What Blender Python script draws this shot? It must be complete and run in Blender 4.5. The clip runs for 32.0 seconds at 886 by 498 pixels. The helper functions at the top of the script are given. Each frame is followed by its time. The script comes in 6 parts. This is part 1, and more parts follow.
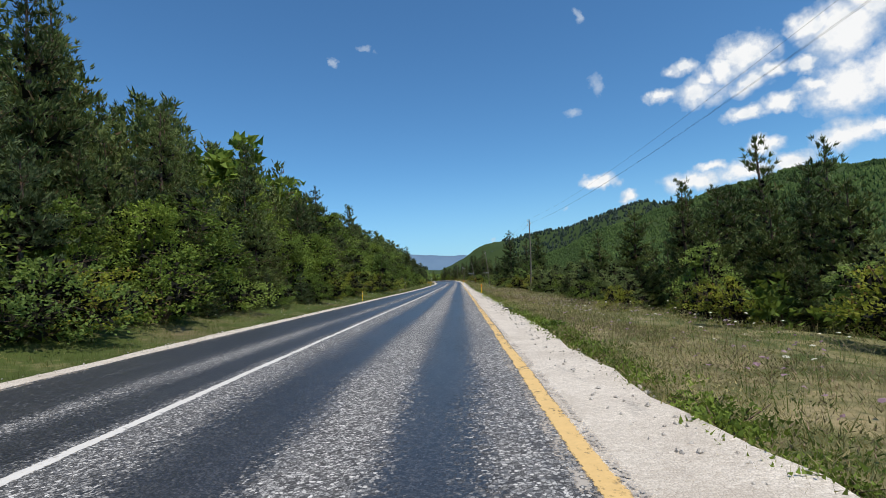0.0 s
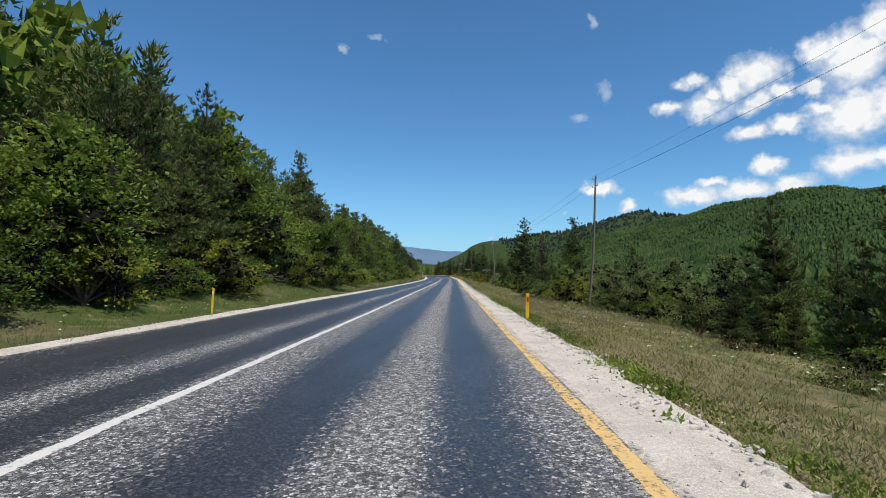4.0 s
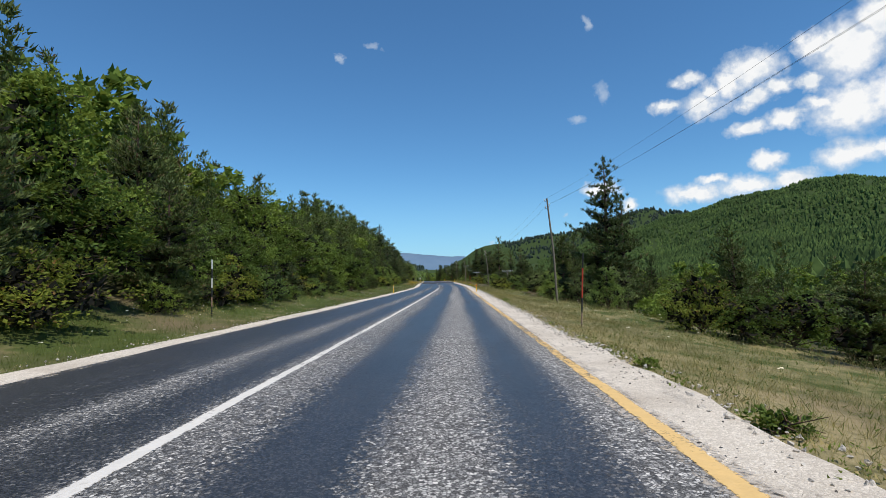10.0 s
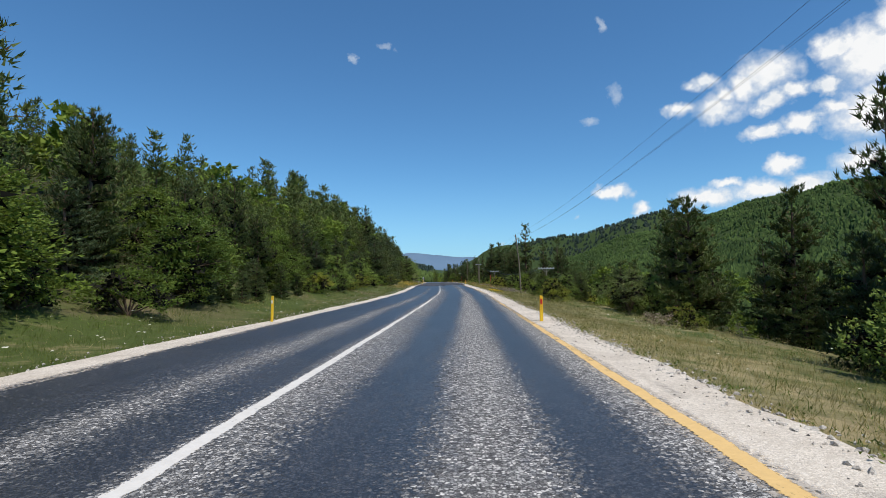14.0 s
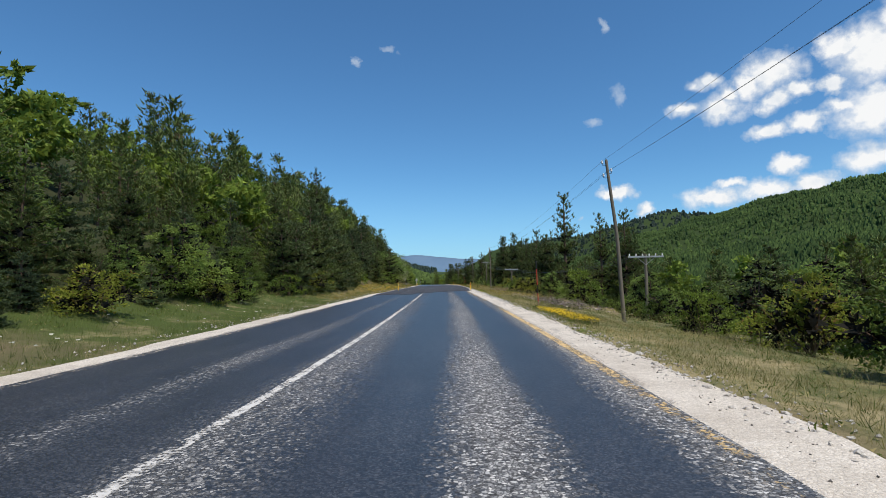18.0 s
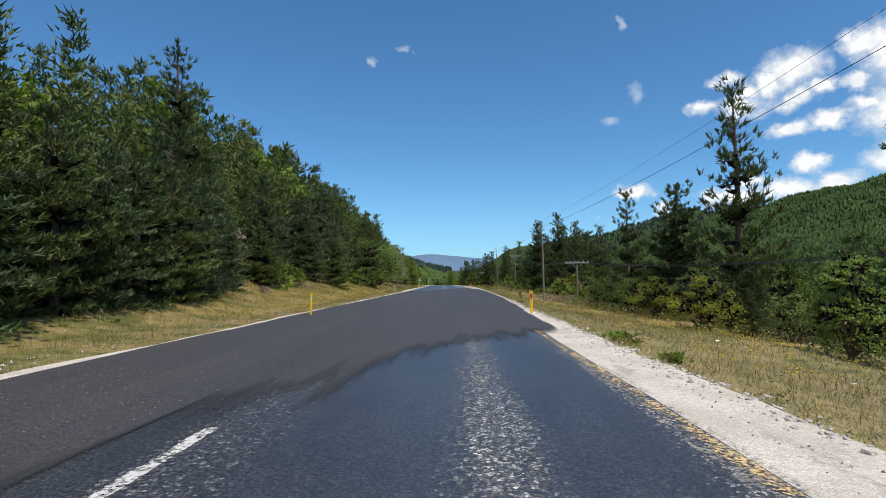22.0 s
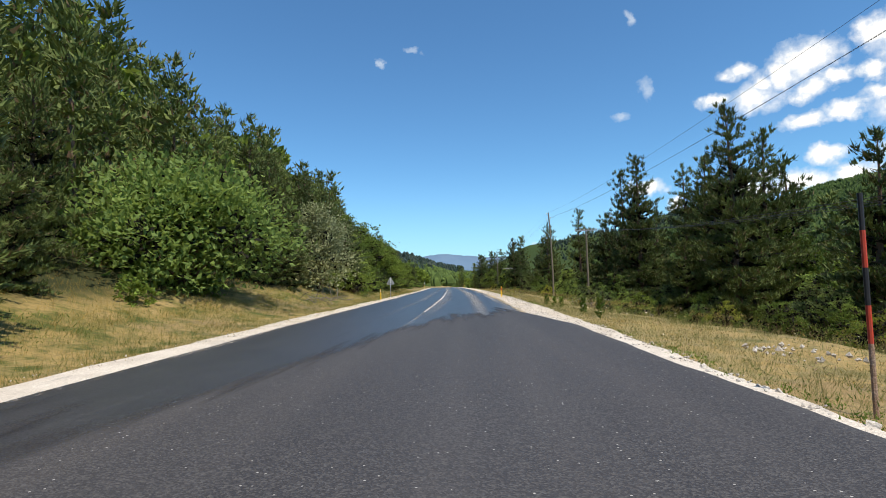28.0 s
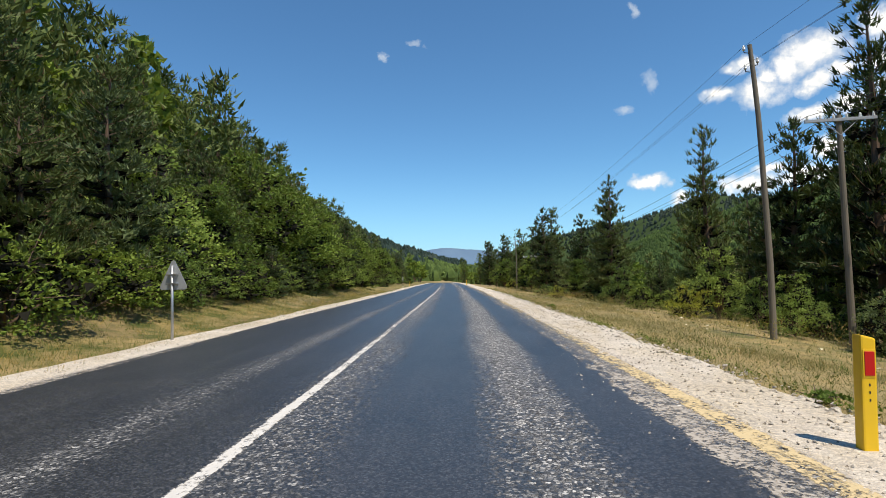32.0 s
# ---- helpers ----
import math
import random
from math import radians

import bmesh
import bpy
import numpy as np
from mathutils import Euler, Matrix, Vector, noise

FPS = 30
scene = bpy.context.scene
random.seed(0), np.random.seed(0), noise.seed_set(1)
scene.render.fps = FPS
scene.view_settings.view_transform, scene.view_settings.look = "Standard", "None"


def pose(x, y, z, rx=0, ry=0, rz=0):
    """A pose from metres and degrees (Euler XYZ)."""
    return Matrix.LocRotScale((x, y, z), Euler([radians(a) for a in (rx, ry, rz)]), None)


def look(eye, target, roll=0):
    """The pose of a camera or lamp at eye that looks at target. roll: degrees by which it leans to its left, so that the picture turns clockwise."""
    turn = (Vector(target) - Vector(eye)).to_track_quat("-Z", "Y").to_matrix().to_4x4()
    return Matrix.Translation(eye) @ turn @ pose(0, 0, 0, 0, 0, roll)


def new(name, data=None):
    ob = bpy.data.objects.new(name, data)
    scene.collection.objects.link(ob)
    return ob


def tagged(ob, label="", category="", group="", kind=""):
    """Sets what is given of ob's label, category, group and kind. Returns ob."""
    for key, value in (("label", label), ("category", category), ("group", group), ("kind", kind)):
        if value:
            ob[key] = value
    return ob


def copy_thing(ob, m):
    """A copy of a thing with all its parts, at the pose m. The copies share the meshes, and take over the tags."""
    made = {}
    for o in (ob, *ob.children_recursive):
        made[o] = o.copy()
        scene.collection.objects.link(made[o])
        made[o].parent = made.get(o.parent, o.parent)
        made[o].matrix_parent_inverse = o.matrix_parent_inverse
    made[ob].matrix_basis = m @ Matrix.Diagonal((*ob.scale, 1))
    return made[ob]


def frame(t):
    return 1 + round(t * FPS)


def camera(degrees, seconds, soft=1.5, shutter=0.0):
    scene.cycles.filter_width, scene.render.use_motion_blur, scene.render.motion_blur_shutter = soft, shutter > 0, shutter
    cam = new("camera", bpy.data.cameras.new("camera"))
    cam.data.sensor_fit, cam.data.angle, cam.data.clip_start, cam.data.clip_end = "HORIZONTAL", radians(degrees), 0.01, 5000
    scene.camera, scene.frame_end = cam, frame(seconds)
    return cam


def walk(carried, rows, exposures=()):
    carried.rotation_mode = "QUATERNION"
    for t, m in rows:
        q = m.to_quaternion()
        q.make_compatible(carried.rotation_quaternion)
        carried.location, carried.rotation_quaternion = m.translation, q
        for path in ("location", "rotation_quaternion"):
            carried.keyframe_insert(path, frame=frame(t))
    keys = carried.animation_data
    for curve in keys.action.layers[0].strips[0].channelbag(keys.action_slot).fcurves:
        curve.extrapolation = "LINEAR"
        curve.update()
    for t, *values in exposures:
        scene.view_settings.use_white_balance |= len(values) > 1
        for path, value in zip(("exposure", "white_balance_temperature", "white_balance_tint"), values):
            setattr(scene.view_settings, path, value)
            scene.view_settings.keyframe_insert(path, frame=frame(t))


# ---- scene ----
cam = camera(80.0, 32.0, soft=0.85)
# seconds, x, y, z, yaw, pitch, roll
PATH = [
    (0.0, 0.000, -0.000, 1.200, 0.48, 3.18, 3.86),
    (0.5, -0.004, 3.164, 1.189, 2.63, 3.23, 1.12),
    (1.0, 0.000, 6.398, 1.178, 2.22, 4.73, 2.31),
    (1.5, 0.018, 9.686, 1.164, 0.32, 4.62, 4.83),
    (2.0, 0.046, 13.105, 1.148, -1.99, 3.20, 3.02),
    (2.5, 0.076, 16.760, 1.136, -0.22, 3.04, 0.95),
    (3.0, 0.107, 20.592, 1.126, 0.00, 2.84, -0.26),
    (3.5, 0.141, 24.541, 1.114, -0.26, 2.67, -0.73),
    (4.0, 0.179, 28.547, 1.097, -0.19, 2.62, -0.57),
    (4.5, 0.223, 32.551, 1.072, 0.78, 2.74, 0.15),
    (5.0, 0.275, 36.493, 1.037, 2.87, 3.13, 1.37),
    (5.5, 0.339, 40.316, 0.987, -0.89, 2.94, 3.74),
    (6.0, 0.407, 44.175, 0.953, 0.20, 3.36, 1.59),
    (6.5, 0.477, 47.902, 0.929, -0.39, 3.12, 1.99),
    (7.0, 0.528, 51.804, 0.916, -0.24, 3.40, 0.94),
    (7.5, 0.567, 55.877, 0.907, 0.90, 2.85, 0.60),
    (8.0, 0.604, 60.107, 0.900, 0.61, 3.32, 1.71),
    (8.5, 0.645, 64.479, 0.892, 0.25, 2.91, 1.28),
    (9.0, 0.692, 68.959, 0.878, 0.91, 3.06, 0.86),
    (9.5, 0.748, 73.506, 0.854, 0.21, 3.50, 2.18),
    (10.0, 0.813, 78.121, 0.820, 0.16, 3.24, 1.24),
    (10.5, 0.886, 82.790, 0.776, 1.09, 3.38, 0.11),
    (11.0, 0.957, 87.437, 0.737, 1.43, 3.04, -0.32),
    (11.5, 1.016, 91.987, 0.717, 1.86, 3.16, 0.81),
    (12.0, 1.073, 96.456, 0.715, 1.72, 3.33, 1.86),
    (12.5, 1.140, 100.847, 0.729, 0.87, 3.43, 2.45),
    (13.0, 1.214, 105.147, 0.747, 0.93, 3.58, 0.81),
    (13.5, 1.278, 109.518, 0.754, 0.52, 3.38, 1.25),
    (14.0, 1.340, 113.944, 0.752, 1.22, 3.33, 0.41),
    (14.5, 1.410, 118.416, 0.744, 1.50, 3.29, 0.51),
    (15.0, 1.493, 122.958, 0.738, 1.01, 3.30, 0.71),
    (15.5, 1.586, 127.562, 0.731, 0.77, 3.32, 1.02),
    (16.0, 1.682, 132.215, 0.719, 1.06, 3.31, 1.44),
    (16.5, 1.778, 136.907, 0.706, 1.47, 3.21, 1.91),
    (17.0, 1.867, 141.630, 0.702, 0.84, 2.97, 2.34),
    (17.5, 1.948, 146.367, 0.714, 2.02, 3.47, 1.44),
    (18.0, 2.015, 151.072, 0.739, 1.68, 3.56, 0.75),
    (18.5, 2.064, 155.694, 0.772, 2.29, 3.17, -0.11),
    (19.0, 2.062, 160.285, 0.809, 3.11, 3.09, 0.18),
    (19.5, 1.980, 164.898, 0.846, 3.78, 2.69, 1.98),
    (20.0, 1.853, 169.519, 0.881, 2.98, 2.87, 2.41),
    (20.5, 1.718, 174.148, 0.907, 2.83, 3.07, 2.19),
    (21.0, 1.581, 178.800, 0.934, 2.76, 3.34, 2.00),
    (21.5, 1.441, 183.488, 0.962, 2.04, 3.32, 0.64),
    (22.0, 1.290, 188.164, 0.998, 3.31, 3.51, 0.55),
    (22.5, 1.122, 192.744, 1.037, 3.75, 3.60, 0.49),
    (23.0, 0.949, 197.195, 1.070, 3.24, 3.26, 0.42),
    (23.5, 0.786, 201.603, 1.098, 3.54, 3.39, 0.96),
    (24.0, 0.645, 205.957, 1.121, 3.97, 3.08, -0.09),
    (24.5, 0.520, 210.234, 1.130, 5.14, 3.26, 0.50),
    (25.0, 0.414, 214.530, 1.134, 5.46, 3.37, 1.42),
    (25.5, 0.319, 218.829, 1.142, 4.36, 3.52, 2.62),
    (26.0, 0.209, 223.157, 1.150, 3.17, 3.54, 2.86),
    (26.5, 0.085, 227.516, 1.159, 2.65, 3.51, 2.57),
    (27.0, -0.052, 231.906, 1.167, 3.00, 3.46, 2.10),
    (27.5, -0.202, 236.330, 1.176, 3.93, 3.46, 1.71),
    (28.0, -0.366, 240.788, 1.185, 4.66, 3.55, 1.57),
    (28.5, -0.535, 245.280, 1.192, 3.39, 3.03, 3.15),
    (29.0, -0.705, 249.805, 1.195, 2.99, 2.89, 2.29),
    (29.5, -0.872, 254.358, 1.193, 2.67, 3.13, 1.12),
    (30.0, -1.039, 258.910, 1.185, 3.22, 2.97, 0.78),
    (30.5, -1.212, 263.425, 1.171, 3.44, 3.20, -0.57),
    (31.0, -1.396, 267.791, 1.162, 4.60, 3.36, -0.32),
    (31.5, -1.595, 271.872, 1.167, 5.07, 2.59, 0.67),
    (32.0, -1.763, 275.786, 1.204, 4.98, 2.91, 1.58),
]
walk(cam, [(t, pose(x, y, z, 90 + pitch, roll, yaw)) for t, x, y, z, yaw, pitch, roll in PATH],
     exposures=[(0, 0.0, 6500, 10), (21, 0.0, 6500, 10), (24, 0.33, 6500, 10), (28, 0.36, 6850, 10), (30, 0.3, 6950, 10), (32, 0.25, 6950, 10)])

# ---- the road's plan: x of its centre line and height, by distance along y ----
ROAD_Y = np.array([-200, 0, 17, 40, 60, 80, 100, 120, 140, 160, 180, 200, 220, 240, 260, 280, 320, 360, 400, 460, 560, 900, 6000], float)
ROAD_X = np.array([-3.6, -3.3, -2.9, -2.33, -1.9, -1.5, -1.03, -0.55, -0.14, 0.1, -0.43, -1.1, -1.6, -2.15, -2.78, -3.6, -6.2, -9.4, -12.8, -18.5, -29, -74, -900], float)
ROAD_Z = np.array([0.4, 0, -0.06, -0.21, -0.3, -0.4, -0.47, -0.47, -0.47, -0.39, -0.26, -0.11, -0.06, -0.02, -0.01, -0.01, -0.12, -0.3, -0.6, -1.2, -2.5, -6, -40], float)
FINE_Y = np.arange(-200, 6001, 2.0)


def smoothed(values):
    fine = np.interp(FINE_Y, ROAD_Y, values)
    kernel = np.hanning(15)
    padded = np.concatenate([np.full(7, fine[0]), fine, np.full(7, fine[-1])])
    return np.convolve(padded, kernel / kernel.sum(), "valid")


FINE_X, FINE_Z = smoothed(ROAD_X), smoothed(ROAD_Z)


def road_x(y):
    return np.interp(y, FINE_Y, FINE_X)


def road_z(y):
    return np.interp(y, FINE_Y, FINE_Z)


def wobble(y, seed, size=1.0):
    """A slow, repeatable unevenness along the road."""
    y = np.asarray(y, float)
    return size * (0.5 * np.sin(y * 0.31 + seed) + 0.3 * np.sin(y * 0.87 + seed * 2.3) + 0.2 * np.sin(y * 2.11 + seed * 5.1))


BANK_E = np.array([-4000, -900, -300, -120, -70, -45, -30, -20, -13, -10, -8, -6.5, -5.2, -4.6, -3.2, 3.4, 5.0, 5.8, 8, 11, 15, 22, 40, 90, 200, 4000], float)
BANK_Z = np.array([150, 110, 62, 34, 23, 15.5, 9.8, 5.4, 2.1, 0.95, 0.35, -0.02, -0.12, -0.08, -0.12, -0.12, -0.1, -0.22, -0.5, -0.9, -1.7, -3.0, -5.0, -7.0, -9.0, -16.0], float)


def ground_z(x, y):
    """Height of the ground: the bank across the road, the valley and the hills beyond."""
    x, y = np.asarray(x, float), np.asarray(y, float)
    e = x - road_x(y)
    z = road_z(y) + np.interp(e, BANK_E, BANK_Z) * np.where(e < -8, np.interp(y, [-50, 330, 480, 700], [1, 1, 0.45, 0.12]), 1.0)
    rough = np.clip((np.abs(e) - 5.5) / 8, 0, 1)
    z = z + rough * (0.16 * np.sin(x * 0.9 + y * 0.35) + 0.12 * np.sin(y * 0.83 - x * 0.4) + 0.35 * np.sin(x * 0.11 + 1.3) * np.sin(y * 0.13))
    far = np.clip((np.abs(e) - 60) / 120, 0, 1)
    z = z + far * 3 * np.sin(x * 0.021 + 0.7) * np.sin(y * 0.017 + 0.4)

    reach = np.clip((np.abs(e) - 25) / 170, 0, 1)
    reach = np.maximum(reach * reach * (3 - 2 * reach), np.clip((y - 480) / 300, 0, 1))

    def hill(cx, cy, height, sx, sy, turn=0.0):
        c, s = math.cos(radians(turn)), math.sin(radians(turn))
        u, v = (x - cx) * c + (y - cy) * s, -(x - cx) * s + (y - cy) * c
        return height * np.exp(-0.5 * ((u / sx) ** 2 + (v / sy) ** 2))
    z = z + reach * (hill(871, 1292, 138, 246, 542, -20) + hill(514, 1707, 81, 271, 308) + hill(1272, 770, 109, 306, 451) + hill(685, 1854, 56, 157, 291)
                     + hill(1150, 1500, 83, 250, 300) + hill(1029, 2782, 308, 315, 422) + hill(523, 3264, 160, 324, 324) + hill(240, 3250, 92, 240, 300) + hill(1913, 2397, 197, 459, 475)
                     + hill(-330, 1080, 88, 150, 300) + hill(-800, 1500, 140, 300, 500) + hill(-120, 1650, 34, 190, 200))
    ripple = np.clip(z / 60, 0, 1.5)
    return z + ripple * (5 * np.sin(x * 0.019 + y * 0.007) + 4 * np.sin(y * 0.023 - x * 0.011) + 2 * np.sin(x * 0.05 + 2) * np.sin(y * 0.043))


# ---- sky, clouds and sun ----
SUN_AZ, SUN_EL = 140.0, 62.0
sun = new("sun", bpy.data.lights.new("sun", "SUN"))
sun.data.energy, sun.data.angle, sun.data.color = 4.3, radians(0.53), (1.0, 0.93, 0.82)
way = Vector((math.sin(radians(SUN_AZ)) * math.cos(radians(SUN_EL)), math.cos(radians(SUN_AZ)) * math.cos(radians(SUN_EL)), math.sin(radians(SUN_EL))))
sun.matrix_world = look(way * 50, (0, 0, 0))

world = bpy.data.worlds.new("sky")
scene.world = world
world.use_nodes = True
wt = world.node_tree
wt.nodes.clear()


def math_node(tree, op, a, b=None, c=None, clamp=False):
    n = tree.nodes.new("ShaderNodeMath")
    n.operation, n.use_clamp = op, clamp
    for socket, value in zip(n.inputs, (a, b, c)):
        if value is None:
            continue
        if isinstance(value, (int, float)):
            socket.default_value = value
        else:
            tree.links.new(value, socket)
    return n.outputs[0]


def build_sky():
    n = wt.nodes.new
    sky = n("ShaderNodeTexSky")
    sky.sky_type, sky.sun_disc = "NISHITA", False
    sky.sun_elevation, sky.sun_rotation = radians(SUN_EL), radians(SUN_AZ)
    sky.altitude, sky.air_density, sky.dust_density, sky.ozone_density = 600, 1.0, 0.25, 1.0
    coord = n("ShaderNodeTexCoord").outputs["Generated"]
    split = n("ShaderNodeSeparateXYZ")
    wt.links.new(coord, split.inputs[0])
    x, y, z = split.outputs
    az = math_node(wt, "MULTIPLY", math_node(wt, "ARCTAN2", x, y), 57.2958)
    el = math_node(wt, "MULTIPLY", math_node(wt, "ARCSINE", z), 57.2958)
    # cumulus puffs: azimuth, elevation, half width, half height in degrees
    puffs = [(26.8, 16.1, 2.4, 1.5), (25.4, 18.5, 1.5, 0.8), (23.5, 16.4, 1.4, 0.7), (27.4, 17.3, 1.5, 1.0),
             (31.0, 18.4, 2.8, 1.9), (31.2, 15.9, 1.7, 1.1), (33.0, 16.6, 1.5, 0.8), (29.4, 17.8, 1.6, 1.2),
             (38.3, 18.4, 3.2, 2.7), (36.0, 19.6, 1.6, 1.3), (41.0, 20.5, 2.5, 2.2), (35.6, 16.4, 1.2, 0.8),
             (38.2, 13.9, 3.2, 2.2), (41.8, 14.5, 3.0, 2.6), (36.2, 14.6, 1.6, 1.0), (45.0, 18.0, 3.0, 3.0), (46.0, 13.0, 3.0, 2.0),
             (30.8, 13.3, 2.1, 0.7), (33.7, 13.8, 1.6, 0.9), (32.1, 10.2, 1.4, 0.9), (37.8, 9.8, 2.7, 1.4), (40.0, 10.0, 1.6, 0.9),
             (25.7, 7.7, 3.0, 1.0), (30.0, 8.1, 2.6, 1.2), (33.4, 8.4, 2.4, 1.0), (27.2, 8.9, 1.7, 0.6), (16.8, 8.9, 1.9, 0.65), (19.5, 7.2, 1.1, 0.8)]
    wisps = [(17.3, 18.5, 1.2, 1.7), (14.7, 16.1, 1.6, 0.8), (-11.2, 23.2, 0.7, 0.7), (-7.3, 24.1, 1.7, 0.6),
             (5.1, 4.1, 0.7, 0.35), (13.2, 6.5, 0.6, 0.5), (16.0, 25.2, 0.8, 1.1), (15.3, 9.6, 0.6, 0.5)]
    fine = n("ShaderNodeTexNoise")
    fine.inputs["Scale"].default_value, fine.inputs["Detail"].default_value, fine.inputs["Roughness"].default_value = 17, 9, 0.62
    wt.links.new(coord, fine.inputs["Vector"])
    grain = fine.outputs[0]
    coarse = n("ShaderNodeTexNoise")
    coarse.inputs["Scale"].default_value, coarse.inputs["Detail"].default_value = 90, 5
    wt.links.new(coord, coarse.inputs["Vector"])

    bend = n("ShaderNodeTexNoise")
    bend.inputs["Scale"].default_value, bend.inputs["Detail"].default_value, bend.inputs["Roughness"].default_value = 22, 6, 0.6
    wt.links.new(coord, bend.inputs["Vector"])
    pull = n("ShaderNodeSeparateColor")
    wt.links.new(bend.outputs["Color"], pull.inputs[0])
    az = math_node(wt, "ADD", az, math_node(wt, "MULTIPLY", math_node(wt, "SUBTRACT", pull.outputs[0], 0.5), 3.4))
    el = math_node(wt, "ADD", el, math_node(wt, "MULTIPLY", math_node(wt, "SUBTRACT", pull.outputs[1], 0.5), 2.3))

    def blobs(rows):
        total = None
        for a, e, rx, ry in rows:
            da = math_node(wt, "MULTIPLY", math_node(wt, "SUBTRACT", az, a), 1 / rx)
            de = math_node(wt, "MULTIPLY", math_node(wt, "SUBTRACT", el, e), 1 / ry)
            r = math_node(wt, "ADD", math_node(wt, "MULTIPLY", da, da), math_node(wt, "MULTIPLY", de, de))
            one = math_node(wt, "SUBTRACT", 1.25, math_node(wt, "SQRT", r), clamp=True)
            total = one if total is None else math_node(wt, "MAXIMUM", total, one)
        return total
    uneven = math_node(wt, "ADD", math_node(wt, "MULTIPLY", math_node(wt, "SUBTRACT", grain, 0.5), 3.0), math_node(wt, "MULTIPLY", math_node(wt, "SUBTRACT", coarse.outputs[0], 0.5), 1.6))

    def density(rows, lift, gain):
        shape = blobs(rows)
        inside = math_node(wt, "GREATER_THAN", shape, 0.001)
        d = math_node(wt, "ADD", math_node(wt, "SUBTRACT", shape, lift), math_node(wt, "MULTIPLY", uneven, 0.33))
        return math_node(wt, "MULTIPLY", math_node(wt, "MULTIPLY", d, gain, clamp=True), inside)
    thick = density(puffs, 0.11, 1.4)
    thin = math_node(wt, "MULTIPLY", density(wisps, 0.5, 1.3), 0.75)
    cover = math_node(wt, "MAXIMUM", thick, thin)
    white = n("ShaderNodeMix")
    white.data_type = "RGBA"
    white.inputs["A"].default_value, white.inputs["B"].default_value = (5.9, 6.7, 7.6, 1), (9.0, 9.1, 9.15, 1)
    lumps = math_node(wt, "ADD", math_node(wt, "SUBTRACT", thick, 0.1), math_node(wt, "MULTIPLY", math_node(wt, "SUBTRACT", pull.outputs[2], 0.56), 2.2))
    wt.links.new(math_node(wt, "MULTIPLY", lumps, 1.3, clamp=True), white.inputs["Factor"])
    mix = n("ShaderNodeMix")
    mix.data_type = "RGBA"
    wt.links.new(cover, mix.inputs["Factor"])
    tint = n("ShaderNodeMix")
    tint.data_type, tint.blend_type = "RGBA", "MULTIPLY"
    tint.inputs["Factor"].default_value, tint.inputs["B"].default_value = 1.0, (0.575, 1.0, 1.28, 1)
    wt.links.new(sky.outputs[0], tint.inputs["A"])
    # paler air towards the horizon
    low = math_node(wt, "SUBTRACT", 1.0, math_node(wt, "MULTIPLY", math_node(wt, "ABSOLUTE", z), 4.5), clamp=True)
    air = n("ShaderNodeMix")
    air.data_type = "RGBA"
    air.inputs["B"].default_value = (3.3, 5.7, 8.6, 1)
    wt.links.new(math_node(wt, "MULTIPLY", math_node(wt, "MULTIPLY", low, low), 0.6), air.inputs["Factor"])
    wt.links.new(tint.outputs["Result"], air.inputs["A"])
    wt.links.new(air.outputs["Result"], mix.inputs["A"])
    wt.links.new(white.outputs["Result"], mix.inputs["B"])
    back = n("ShaderNodeBackground")
    back.inputs["Strength"].default_value = 0.103
    wt.links.new(mix.outputs["Result"], back.inputs["Color"])
    out = n("ShaderNodeOutputWorld")
    wt.links.new(back.outputs[0], out.inputs[0])


build_sky()

# ---- materials ----
def material(name):
    m = bpy.data.materials.new(name)
    m.use_nodes = True
    m.node_tree.nodes.clear()
    return m, m.node_tree


def add(tree, kind, **values):
    n = tree.nodes.new(kind)
    for key, value in values.items():
        n.inputs[key.replace("_", " ")].default_value = value
    return n


def ramp(tree, fac, stops, smooth=False):
    n = tree.nodes.new("ShaderNodeValToRGB")
    n.color_ramp.interpolation = "EASE" if smooth else "LINEAR"
    els = n.color_ramp.elements
    els.remove(els[1])
    for i, (pos, col) in enumerate(stops):
        el = els[0] if i == 0 else els.new(pos)
        el.position = pos
        el.color = (*col, 1) if len(col) == 3 else col
    tree.links.new(fac, n.inputs[0])
    return n.outputs[0]


def mixed(tree, fac, a, b, blend="MIX"):
    n = tree.nodes.new("ShaderNodeMix")
    n.data_type, n.blend_type = "RGBA", blend
    for socket, value in ((n.inputs["Factor"], fac), (n.inputs["A"], a), (n.inputs["B"], b)):
        if isinstance(value, (int, float)):
            socket.default_value = value
        elif isinstance(value, tuple):
            socket.default_value = (*value, 1)
        else:
            tree.links.new(value, socket)
    return n.outputs["Result"]


def noise_of(tree, vector, scale, detail=4.0, rough=0.55, stretch=None):
    if stretch:
        mp = tree.nodes.new("ShaderNodeMapping")
        mp.inputs["Scale"].default_value = stretch
        tree.links.new(vector, mp.inputs["Vector"])
        vector = mp.outputs[0]
    n = add(tree, "ShaderNodeTexNoise", Scale=scale, Detail=detail, Roughness=rough)
    tree.links.new(vector, n.inputs["Vector"])
    return n.outputs[0]


